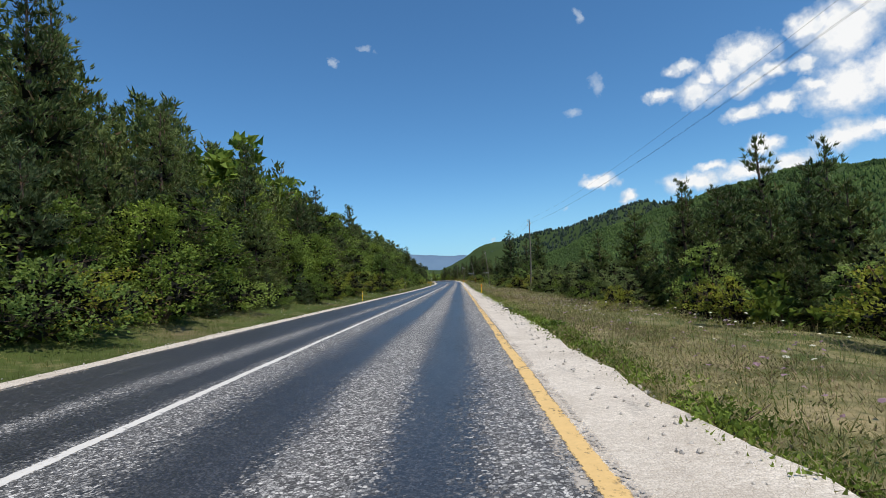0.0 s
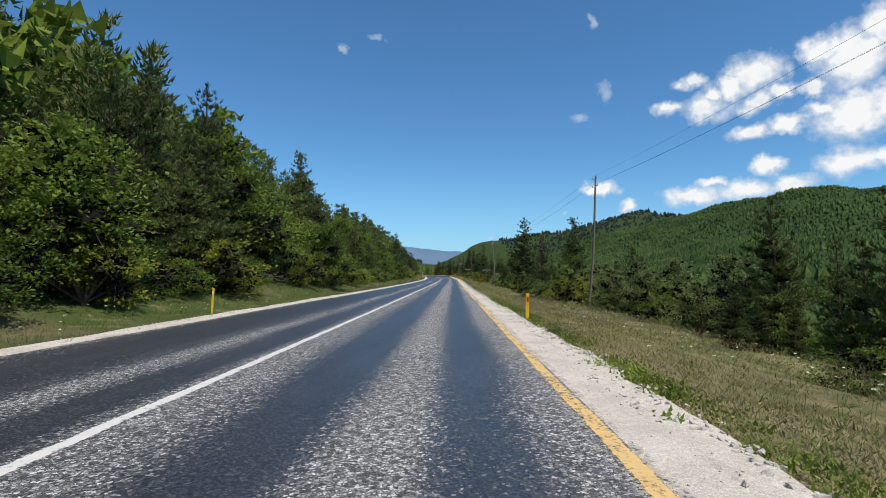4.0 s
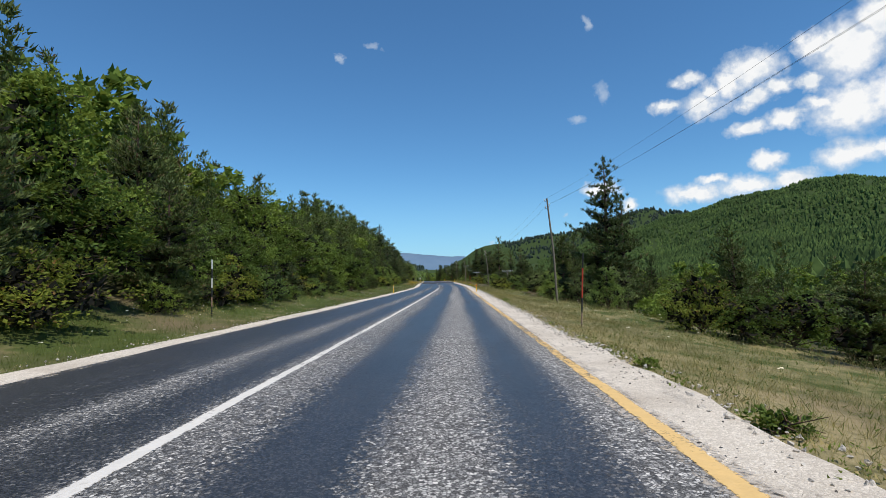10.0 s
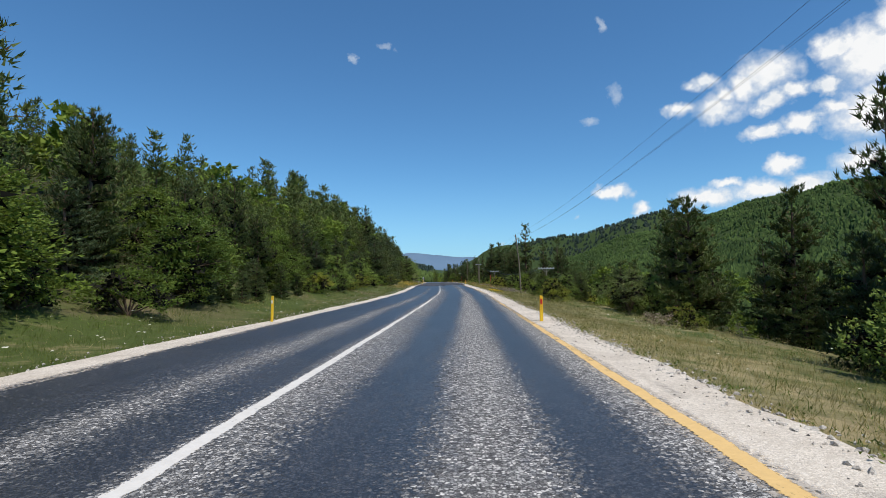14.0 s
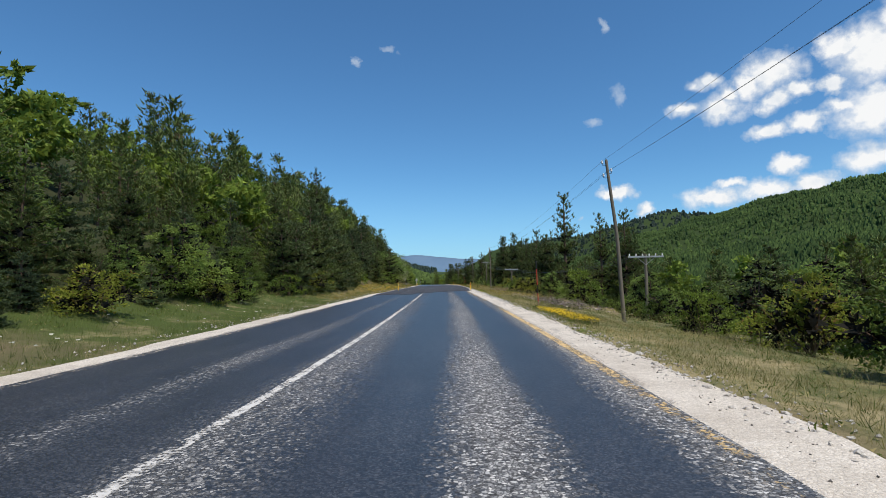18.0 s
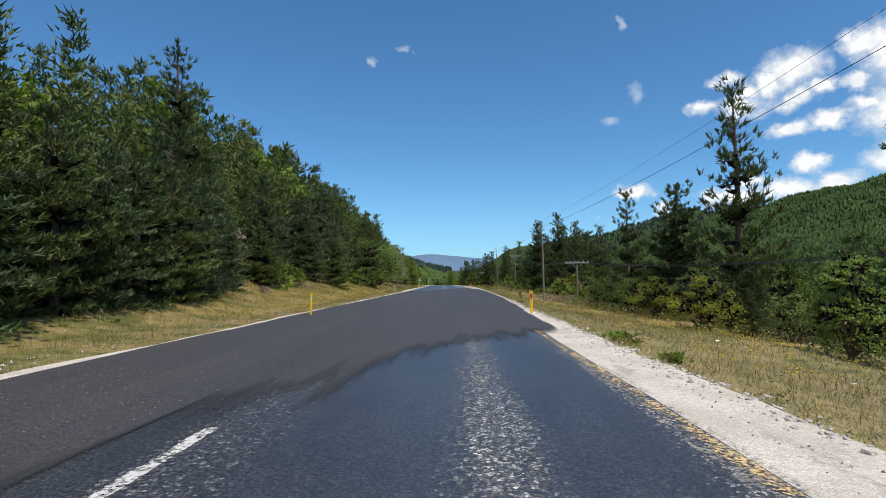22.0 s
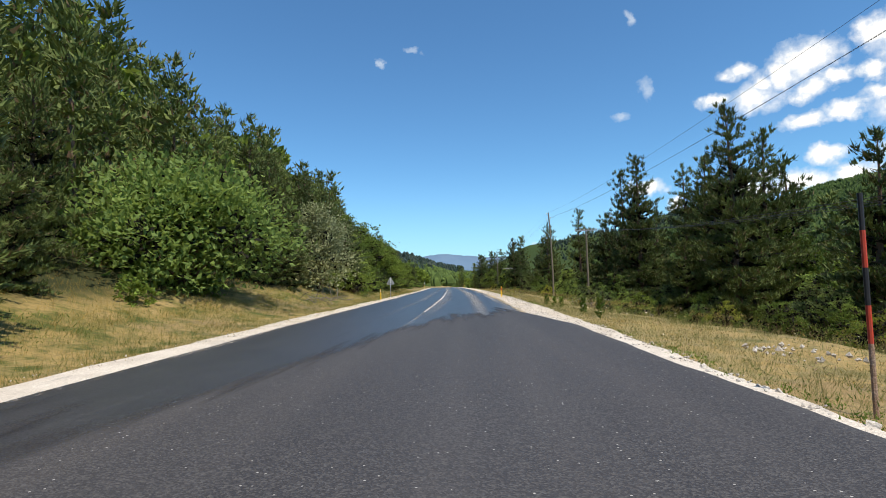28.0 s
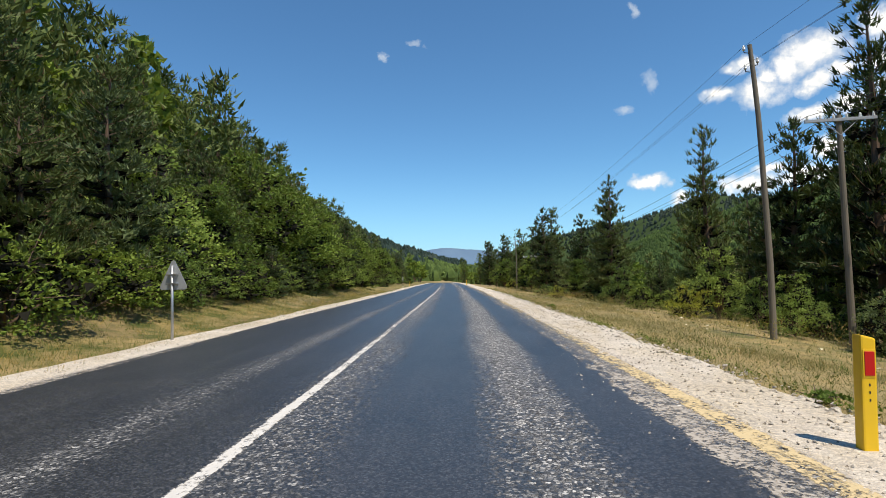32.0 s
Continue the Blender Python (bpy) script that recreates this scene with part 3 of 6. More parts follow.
FLOWER_WHITE = make_leaf("white flower umbels", (0.55, 0.55, 0.46), (0.78, 0.77, 0.70), 0.2)
FLOWER_YELLOW = make_leaf("yellow flower heads", (0.55, 0.36, 0.01), (0.80, 0.58, 0.03), 0.2)
FLOWER_PINK = make_leaf("purple thistle flowers", (0.25, 0.14, 0.22), (0.42, 0.30, 0.38), 0.2)
STONE = make_gravel("bleached stones", (0.66, 0.62, 0.56), (0.36, 0.33, 0.29))
EARTH = make_gravel("reddish bare earth", (0.42, 0.27, 0.19), (0.25, 0.15, 0.10))

# ---- mesh helpers ----
def mesh_of(name, verts, faces, mats, uvs=None, smooth=False, picks=None):
    me = bpy.data.meshes.new(name)
    me.from_pydata([tuple(v) for v in verts] if not isinstance(verts, list) else verts, [], faces)
    for m in (mats if isinstance(mats, (list, tuple)) else [mats]):
        me.materials.append(m)
    if uvs is not None:
        layer = me.uv_layers.new(name="plan")
        loops = np.zeros(len(me.loops), int)
        me.loops.foreach_get("vertex_index", loops)
        layer.data.foreach_set("uv", np.asarray(uvs, np.float32)[loops].ravel())
    if smooth:
        me.polygons.foreach_set("use_smooth", np.ones(len(me.polygons), bool))
    if picks is not None:
        me.polygons.foreach_set("material_index", np.asarray(picks, int))
    me.update()
    return me


def from_bm(name, bm, mat, smooth=False):
    me = bpy.data.meshes.new(name)
    bm.to_mesh(me)
    bm.free()
    me.materials.append(mat)
    if smooth:
        me.polygons.foreach_set("use_smooth", np.ones(len(me.polygons), bool))
    return me


def part(name, me, parent, label=""):
    ob = new(name, me)
    ob.parent = parent
    return tagged(ob, label) if label else ob


def grid_faces(rows, cols):
    i = np.arange((rows - 1) * (cols - 1))
    a = (i // (cols - 1)) * cols + i % (cols - 1)
    return np.stack([a, a + 1, a + cols + 1, a + cols], 1).tolist()


# ---- ground ----
def build_ground():
    es = [-4000, -2600, -1800, -1300, -1000, -780, -600, -460, -350, -270, -200, -150, -115, -90, -70, -56, -46, -38, -32, -27, -23, -19.5, -17, -15, -13, -11.5, -10, -9, -8, -7.2, -6.5, -5.8, -5.2, -4.6, -3.2]
    es += [3.4, 5.0, 5.8, 6.6, 7.4, 8.2, 9.2, 10.4, 12, 14, 16.5, 19.5, 23, 28, 35, 45, 60, 80]
    es += list(np.arange(110, 2000, 42)) + [2100, 2400, 2900, 3600, 4400]
    ys = list(np.arange(-180, -20, 20)) + list(np.arange(-20, 420, 2.0)) + list(np.arange(420, 700, 10)) + list(np.arange(700, 3700, 40)) + [3900, 4200, 4600]
    e, y = np.meshgrid(np.array(es, float), np.array(ys, float))
    x = road_x(y) + e
    z = ground_z(x, y)
    v = np.stack([x.ravel(), y.ravel(), z.ravel()], 1)
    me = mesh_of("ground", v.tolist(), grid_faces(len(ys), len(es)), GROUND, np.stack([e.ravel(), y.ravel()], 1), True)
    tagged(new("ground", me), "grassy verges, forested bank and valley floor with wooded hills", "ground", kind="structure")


build_ground()


def strip(name, ys, edges, mat, lift, label, category, thick=0.03):
    """A band along the road; edges: functions of y that give its offsets from the centre line."""
    ys = np.asarray(ys, float)
    cols = [f(ys) for f in edges]
    k = len(cols)
    e = np.stack([cols[0], *cols, cols[-1]], 1)
    z = road_z(ys)[:, None] + lift + np.zeros_like(e)
    z[:, 0] -= thick
    z[:, -1] -= thick
    y = np.repeat(ys[:, None], k + 2, 1)
    x = road_x(y) + e
    v = np.stack([x.ravel(), y.ravel(), z.ravel()], 1)
    me = mesh_of(name, v.tolist(), grid_faces(len(ys), k + 2), mat, np.stack([e.ravel(), y.ravel()], 1))
    return tagged(new(name, me), label, category, kind="structure")


def left_edge(y):
    return np.interp(y, [0, 45, 70, 160, 190, 200, 245, 262, 285], [-3.75, -3.85, -3.6, -3.3, -3.45, -3.5, -3.4, -3.8, -3.85]) + wobble(y, 1.0, 0.05)


def yellow_at(y):
    return np.interp(y, [0, 40, 100, 145, 180, 262, 285], [4.05, 4.0, 3.95, 3.84, 3.84, 3.72, 3.7])


def gravel_right(y):
    return np.interp(y, [0, 45, 75, 110, 160, 200, 208, 225, 245, 258, 266, 285], [5.1, 4.95, 4.75, 4.8, 4.65, 4.85, 4.75, 4.92, 4.9, 5.05, 5.0, 4.85])


def gravel_left(y):
    return np.interp(y, [0, 50, 75, 160, 190, 200, 240, 250, 262, 285], [-4.5, -4.6, -4.35, -3.95, -4.1, -3.75, -3.75, -4.4, -4.75, -4.8])


def verge_play(y):
    return np.interp(y, [200, 207, 248, 256], [1, 0.25, 0.25, 1])


def between(a, b, k):
    return lambda y: a(y) * (1 - k) + b(y) * k


ROAD_STEPS = np.concatenate([np.arange(-60, 340, 0.5), np.arange(340, 470, 4)])
right_edge = lambda y: yellow_at(y) + 0.06 + wobble(y, 4.0, 0.03)
strip("road", ROAD_STEPS, [left_edge] + [between(left_edge, right_edge, k / 8) for k in range(1, 8)] + [right_edge], ASPHALT, 0.0,
      "grey chip seal country road with dark wheel tracks", "road")
strip("gravel_shoulder_right", ROAD_STEPS, [lambda y: right_edge(y) - 0.06, lambda y: gravel_right(y) - 0.15, lambda y: gravel_right(y) + wobble(y * 1.7, 7, 0.11) * verge_play(y) + wobble(y * 6, 2, 0.06)],
      GRAVEL, -0.012, "pale gravel shoulder beside the yellow line", "shoulder", 0.12)
strip("gravel_shoulder_left", ROAD_STEPS, [lambda y: gravel_left(y) + wobble(y * 1.5, 3, 0.12) + wobble(y * 6, 5, 0.04), lambda y: left_edge(y) + 0.06],
      GRAVEL, -0.012, "narrow pale gravel shoulder beside the asphalt", "shoulder", 0.12)


def painted(name, start, end, centre, half, mat, label, seed, lift=0.004):
    ys = np.arange(start, end, 0.4)
    mid = road_x(ys) + centre(ys) + wobble(ys * 4, seed, 0.012)
    z = road_z(ys) + lift
    v = np.stack([np.stack([mid + k * half, ys, z], 1) for k in (-1, 0, 1)], 1).reshape(-1, 3)
    uv = np.stack([np.stack([np.full(len(ys), float(k)), ys], 1) for k in (-1, 0, 1)], 1).reshape(-1, 2)
    tagged(new(name, mesh_of(name, v.tolist(), grid_faces(len(ys), 3), mat, uv)), label, "road marking" if "line" in name else "grit", kind="structure")


painted("centre_line", -60, 148, lambda y: 0.0 * y, 0.088, WHITE_LINE, "white centre line on the asphalt", 1.0)
painted("centre_line", 148, 192.5, lambda y: 0.0 * y, 0.085, WHITE_WORN, "worn broken white centre line on the asphalt", 2.0)
painted("centre_line", 254, 262, lambda y: 0.0 * y, 0.085, WHITE_FAINT, "worn broken white centre line on the asphalt", 3.0)
painted("centre_line", 262, 340, lambda y: 0.0 * y, 0.08, WHITE_WORN, "worn white centre line on the asphalt", 4.0)
painted("edge_line", -60, 142, lambda y: yellow_at(y) - 0.02, 0.11, YELLOW_LINE, "yellow edge line beside the gravel", 5.0)
painted("edge_line", 142, 201, lambda y: yellow_at(y) - 0.02, 0.115, YELLOW_BROKEN, "broken faded yellow edge line beside the gravel", 5.5)
painted("edge_line", 257, 340, lambda y: yellow_at(y) + 0.03, 0.17, YELLOW_WORN, "faded yellow edge line beside the gravel", 6.0)
painted("grit_edge", -60, 196, lambda y: yellow_at(y) - 0.02, 0.30, SPILL, "pale grit strewn along the edge of the asphalt", 7.0, 0.002)
painted("grit_edge", 256, 340, lambda y: yellow_at(y) - 0.12, 0.5, SPILL, "pale grit strewn over the edge of the asphalt", 8.0, 0.002)
painted("grit_edge", -60, 340, lambda y: left_edge(y) + 0.05, 0.22, SPILL, "pale grit strewn along the far edge of the asphalt", 9.0, 0.002)


def build_overlay():
    """The newer dark surface, with slanting ragged ends."""
    us = np.linspace(0, 1, 57)
    laid = []
    rows = np.linspace(0, 1, 120)
    v, uv = [], []
    for r in rows:
        for u in us:
            e0 = -3.55 + u * 8.2
            first = float(np.interp(e0, [-3.5, -0.5, 0.3, 2.2, 3.8, 5], [188.5, 190.5, 192.6, 196.5, 198.8, 199.5])) + float(wobble(e0 * 9, 1, 0.9)) + float(wobble(e0 * 41, 4, 0.5))
            last = float(np.interp(e0, [-3.5, -1.2, -0.4, 0.5, 3.4, 5], [243.5, 247.5, 251.5, 257, 262, 264])) + float(wobble(e0 * 8, 3, 1.6)) + float(wobble(e0 * 37, 6, 0.6))
            first, last = first - 3.0, last + 4.0
            y = first * (1 - r) + last * r
            laid.append(min((y - first) * 1.3, last - y))
            lo = float(left_edge(y)) - 0.08 + float(wobble(y * 1.3, 8, 0.07))
            hi = float(np.interp(y, [197, 201, 222, 245, 255, 260, 265], [3.9, 4.3, 4.78, 4.74, 4.5, 3.9, 2.9])) + float(wobble(y * 1.9, 9, 0.07))
            e = lo + u * (hi - lo)
            rim = 0.0 if 0 < u < 1 and 0 < r < 1 else -0.012
            v.append((float(road_x(y)) + e, y, float(road_z(y)) + 0.014 + rim))
            uv.append((e, y))
    me = mesh_of("road_patch", v, grid_faces(len(rows), len(us)), OVERLAY, uv)
    me.attributes.new("laid", "FLOAT", "POINT").data.foreach_set("value", np.array(laid, np.float32))
    tagged(new("road_patch", me), "smooth dark new asphalt laid over the old road", "road", kind="structure")


build_overlay()


# ---- far blue mountain ----
def build_mountain():
    m, t = material("distant wooded mountain in blue air")
    p = position(t)
    # aerial haze is mixed straight into the mountain's base colour
    color = mixed(t, noise_of(t, p, 0.006, 5), (0.10, 0.165, 0.25), (0.15, 0.225, 0.31))
    finish(t, color, 1.0, None, spec=0.0)
    xs = np.linspace(-1500, 1300, 90)
    v = []
    for depth, k in ((4250, 0.0), (4420, 0.55), (4600, 1.0), (4900, 0.2)):
        for x in xs:
            top = 165 * math.exp(-0.5 * ((x + 130) / 330) ** 2) + 138 * math.exp(-0.5 * ((x + 560) / 260) ** 2) + 112 * math.exp(-0.5 * ((x - 380) / 260) ** 2)
            top += 9 * noise.noise((x * 0.008, depth * 0.002, 3)) + 5 * noise.noise((x * 0.025, depth * 0.004, 7))
            v.append((x, depth, -30 + k * (top + 24)))
    me = mesh_of("mountain_backdrop", v, grid_faces(4, len(xs)), m, None, True)
    tagged(new("mountain_backdrop", me), "hazy blue wooded mountain at the end of the valley", "mountain", kind="structure")


build_mountain()

# ---- trees ----
def cone(verts, faces, a, b, ra, rb, sides=5):
    """A tapered limb from a to b."""
    a, b = Vector(a), Vector(b)
    d = (b - a).normalized()
    u = d.orthogonal().normalized()
    w = d.cross(u)
    base = len(verts)
    for p, r in ((a, ra), (b, rb)):
        for i in range(sides):
            an = 2 * math.pi * i / sides
            verts.append(tuple(p + u * (r * math.cos(an)) + w * (r * math.sin(an))))
    for i in range(sides):
        j = (i + 1) % sides
        faces.append((base + i, base + j, base + sides + j, base + sides + i))


def swept(points, radii, sides=8, capped=True):
    """One continuous round bar along the points."""
    pts = [Vector(p) for p in points]
    v, f = [], []
    u = None
    for i, p in enumerate(pts):
        d = (pts[min(i + 1, len(pts) - 1)] - pts[max(i - 1, 0)]).normalized()
        u = d.orthogonal().normalized() if u is None else (u - d * u.dot(d)).normalized()
        w = d.cross(u)
        r = radii[i] if isinstance(radii, (list, tuple)) else radii
        for j in range(sides):
            an = 2 * math.pi * j / sides
            v.append(tuple(p + u * (r * math.cos(an)) + w * (r * math.sin(an))))
    for i in range(len(pts) - 1):
        for j in range(sides):
            k = (j + 1) % sides
            f.append((i * sides + j, i * sides + k, (i + 1) * sides + k, (i + 1) * sides + j))
    if capped:
        f.append(tuple(range(sides))[::-1])
        f.append(tuple(range((len(pts) - 1) * sides, len(pts) * sides)))
    return v, f


def spikes(rng, at, out, length, width, flat=0.0):
    """One triangle per row: needles or leaves that start at `at` and point along `out`."""
    n = len(at)
    d = out / (np.linalg.norm(out, axis=1)[:, None] + 1e-6)
    side = np.cross(d, rng.normal(size=(n, 3)) * (1 - flat) + np.array([0, 0, flat]))
    side /= np.linalg.norm(side, axis=1)[:, None] + 1e-6
    w = (width * rng.uniform(0.7, 1.3, n))[:, None]
    l = (length * rng.uniform(0.7, 1.35, n))[:, None]
    tri = np.stack([at - side * w * 0.5, at + side * w * 0.5, at + d * l], 1)
    return tri.reshape(-1, 3)


def leaf_mesh(name, pts, mat):
    n = len(pts) // 3
    return mesh_of(name, pts.tolist(), np.arange(n * 3).reshape(n, 3).tolist(), mat)


def kites(rng, at, out, length, width):
    """One four-cornered leaf per row."""
    n = len(at)
    d = out / (np.linalg.norm(out, axis=1)[:, None] + 1e-6)
    side = np.cross(d, rng.normal(size=(n, 3)) * 0.6 + np.array([0, 0, 0.9]))
    side /= np.linalg.norm(side, axis=1)[:, None] + 1e-6
    up = np.cross(side, d)
    k = rng.uniform(0.7, 1.3, n)[:, None]
    mid = at + d * length * 0.45 * k - up * length * 0.12 * k
    return np.stack([at, mid - side * width * 0.5 * k, at + d * length * k, mid + side * width * 0.5 * k], 1).reshape(-1, 3)


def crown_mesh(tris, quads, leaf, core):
    """Leaves, three- or four-cornered, and the near-black inner shade spikes as one crown."""
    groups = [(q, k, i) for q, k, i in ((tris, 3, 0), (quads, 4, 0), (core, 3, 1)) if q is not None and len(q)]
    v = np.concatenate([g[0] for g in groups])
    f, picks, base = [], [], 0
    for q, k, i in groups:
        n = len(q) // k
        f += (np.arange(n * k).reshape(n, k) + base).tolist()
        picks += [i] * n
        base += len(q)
    return mesh_of("crown", v.tolist(), f, [leaf, CROWN_SHADE], None, False, picks)


def whorled_tree(name, seed, height, radius, bare, mat, label, density=1.0, droop=-0.1, ragged=0.3, needle=0.42, width=0.15, category="pine tree", top=1.0, per=4):
    """A conifer: a bent tapered trunk, whorls of limbs, tufts of needles on them."""
    rng = np.random.default_rng(seed)
    thing = new(name)
    tv, tf = [], []
    lean = rng.normal(size=2) * 0.012 * height
    axis = lambda k: np.array([lean[0] * k * k + 0.05 * math.sin(k * 7 + seed), lean[1] * k * k + 0.05 * math.cos(k * 5 + seed), k * height])
    r0 = 0.016 * height + 0.03
    for i in range(7):
        a, b = i / 7, (i + 1) / 7
        cone(tv, tf, axis(a), axis(b), r0 * (1 - a) ** 0.9 + 0.012, r0 * (1 - b) ** 0.9 + 0.01, 7)
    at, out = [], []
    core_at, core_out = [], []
    level = bare
    while level < 0.985:
        k = (level - bare) / (1 - bare)
        reach = radius * ((1 - k) ** 0.84) * (0.62 + 0.38 * min(1, k * 5)) * top ** k + 0.2
        count = max(4, int(round((7 if k < 0.6 else 6) * (0.8 + 0.4 * rng.random()))))
        turn = rng.random() * 6.28
        for j in range(count):
            an = turn + 6.2832 * j / count + rng.normal() * 0.25
            ln = reach * (1 - ragged * rng.random() ** 1.5) * (1.15 if rng.random() < 0.12 else 1)
            rise = droop + 0.6 * k + rng.normal() * 0.2
            d = np.array([math.cos(an), math.sin(an), rise])
            p0 = axis(min(0.985, max(0.01, level + rng.normal() * 0.35 / height)))
            bend = np.array([0, 0, 0.22 * ln])
            p1 = p0 + d * ln + bend
            cone(tv, tf, p0, p0 + d * ln * 0.55 + bend * 0.3, 0.012 + 0.012 * ln, 0.012, 3)
            cone(tv, tf, p0 + d * ln * 0.55 + bend * 0.3, p1, 0.012, 0.005, 3)
            # dark spikes along the inner limbs paint the shade within the crown
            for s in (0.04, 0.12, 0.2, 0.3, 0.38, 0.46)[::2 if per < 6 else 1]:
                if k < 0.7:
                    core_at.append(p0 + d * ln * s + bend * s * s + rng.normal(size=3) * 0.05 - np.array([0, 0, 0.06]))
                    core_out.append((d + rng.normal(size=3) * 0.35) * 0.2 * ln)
            side = np.array([-d[1], d[0], 0])
            shoots = max(2, int(round(density * ln * 5)))
            for b, s in enumerate(np.linspace(0.2, 1.0, shoots)):
                c = p0 + d * ln * s + bend * s * s
                way_out = d if b == shoots - 1 else d * 0.55 + side * (0.85 if b % 2 else -0.85) + np.array([0, 0, 0.15 + 0.2 * rng.normal()])
                span = (0.36 * ln * (1.05 - s) + 0.16) * rng.uniform(0.7, 1.3)
                steps = max(1, int(round(span / 0.2)))
                for q in range(steps):
                    at.append(c + way_out * span * (q + 0.6) / steps)
                    out.append(way_out * 0.5 + np.array([0, 0, 0.65 + 0.25 * rng.normal()]))
        level += (0.42 + 0.22 * rng.random()) / height * (1.25 if height > 6 else 1.0)
    tip = axis(1.0)
    for _ in range(5):
        at.append(tip - np.array([0, 0, rng.random() * 0.6]))
        out.append(np.array([rng.normal() * 0.25, rng.normal() * 0.25, 1.0]))
    at, out = np.repeat(np.array(at), per, 0), np.repeat(np.array(out), per, 0)
    at, out = at + rng.normal(size=at.shape) * needle * 0.2, out + rng.normal(size=out.shape) * 0.38
    pts = spikes(rng, at, out, needle, width, 0.35)
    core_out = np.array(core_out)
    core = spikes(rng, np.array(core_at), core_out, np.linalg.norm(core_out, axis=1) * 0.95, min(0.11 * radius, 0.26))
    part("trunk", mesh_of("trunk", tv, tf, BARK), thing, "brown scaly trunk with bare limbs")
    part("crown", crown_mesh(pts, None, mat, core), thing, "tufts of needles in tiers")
    tagged(thing, label, category)
    return thing


def broad_tree(name, seed, height, radius, mat, label, leaves=2600, size=0.26, category="tree", low=0.12, lobes=9, upright=0.0, inner_twigs=True, loose=1.0):
    """A broadleaf tree or shrub: a forked trunk and a crown of leaf clusters in uneven lobes."""
    rng = np.random.default_rng(seed)
    thing = new(name)
    tv, tf = [], []
    fork = height * (low + 0.08)
    cone(tv, tf, (0, 0, -0.3), (0, 0, fork), 0.02 * height + 0.02, 0.014 * height + 0.02, 7)
    at, out = [], []
    centres = []
    for i in range(lobes):
        an = 6.2832 * i / lobes * 2.4 + rng.normal() * 0.4
        k = (i + 0.5) / lobes
        r = radius * (0.75 - 0.55 * k) * (0.5 + 0.7 * rng.random())
        c = np.array([math.cos(an) * r, math.sin(an) * r, height * (low + 0.22 + (0.62 - low) * k)])
        size_l = np.array([1, 1, 0.85 + upright]) * radius * (0.62 - 0.22 * k) * (0.75 + 0.5 * rng.random())
        centres.append((c, size_l))
        cone(tv, tf, (0, 0, fork * 0.9), tuple(c), 0.012 * height + 0.01, 0.012, 4)
        for _ in range(3):
            tip = c + rng.normal(size=3) * size_l * 0.6
            cone(tv, tf, tuple(c), tuple(tip), 0.014, 0.005, 3)
    share = np.array([s.prod() ** 0.66 for _, s in centres])
    share = (leaves * share / share.sum()).astype(int)
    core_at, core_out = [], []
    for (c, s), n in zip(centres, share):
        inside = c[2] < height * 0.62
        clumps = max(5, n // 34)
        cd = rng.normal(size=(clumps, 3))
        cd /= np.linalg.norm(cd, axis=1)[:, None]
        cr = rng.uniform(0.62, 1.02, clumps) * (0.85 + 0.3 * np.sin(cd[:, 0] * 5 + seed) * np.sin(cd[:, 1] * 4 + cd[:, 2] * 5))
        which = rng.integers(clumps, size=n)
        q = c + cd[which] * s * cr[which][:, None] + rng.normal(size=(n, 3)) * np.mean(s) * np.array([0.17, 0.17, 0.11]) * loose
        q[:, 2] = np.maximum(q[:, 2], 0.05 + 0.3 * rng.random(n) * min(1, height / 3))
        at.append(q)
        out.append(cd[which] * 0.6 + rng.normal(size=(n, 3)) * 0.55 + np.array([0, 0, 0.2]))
        # near-black spikes in each lobe act as painted inner shade
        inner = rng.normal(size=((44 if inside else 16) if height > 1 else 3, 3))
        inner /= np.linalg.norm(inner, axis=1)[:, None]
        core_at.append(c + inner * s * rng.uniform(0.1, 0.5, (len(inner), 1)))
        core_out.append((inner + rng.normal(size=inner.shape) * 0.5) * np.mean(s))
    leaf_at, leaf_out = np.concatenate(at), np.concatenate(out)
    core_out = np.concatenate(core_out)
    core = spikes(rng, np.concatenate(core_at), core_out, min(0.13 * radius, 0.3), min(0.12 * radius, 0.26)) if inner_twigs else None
    if size < 0.3:
        crown = crown_mesh(None, kites(rng, leaf_at, leaf_out, size * 1.15, size * 0.75), mat, core)
    else:
        crown = crown_mesh(spikes(rng, leaf_at, leaf_out, size, size * 0.85, 0.35), None, mat, core)
    part("trunk", mesh_of("trunk", tv, tf, BARK), thing, "forked brown trunk and twigs")
    part("crown", crown, thing, "uneven crown of leaf clusters")
    tagged(thing, label, category)
    return thing


LIBRARY = {}
USED = set()


def stock(kind, thing, size):
    LIBRARY.setdefault(kind, []).append((thing, size))


PINE = "dark green pine with tiered branches"
for i in range(4):
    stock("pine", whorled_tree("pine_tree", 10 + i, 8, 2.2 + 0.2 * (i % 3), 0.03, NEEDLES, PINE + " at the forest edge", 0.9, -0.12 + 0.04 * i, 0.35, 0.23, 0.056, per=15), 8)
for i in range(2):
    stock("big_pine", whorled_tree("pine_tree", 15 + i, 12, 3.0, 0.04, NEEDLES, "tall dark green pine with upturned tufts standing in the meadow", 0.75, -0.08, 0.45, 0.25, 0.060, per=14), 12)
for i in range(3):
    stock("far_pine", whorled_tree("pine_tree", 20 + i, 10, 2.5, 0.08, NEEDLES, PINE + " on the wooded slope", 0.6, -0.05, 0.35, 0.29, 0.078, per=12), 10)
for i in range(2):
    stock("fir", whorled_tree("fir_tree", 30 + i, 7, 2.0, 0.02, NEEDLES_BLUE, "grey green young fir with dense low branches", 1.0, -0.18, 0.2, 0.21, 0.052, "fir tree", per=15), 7)
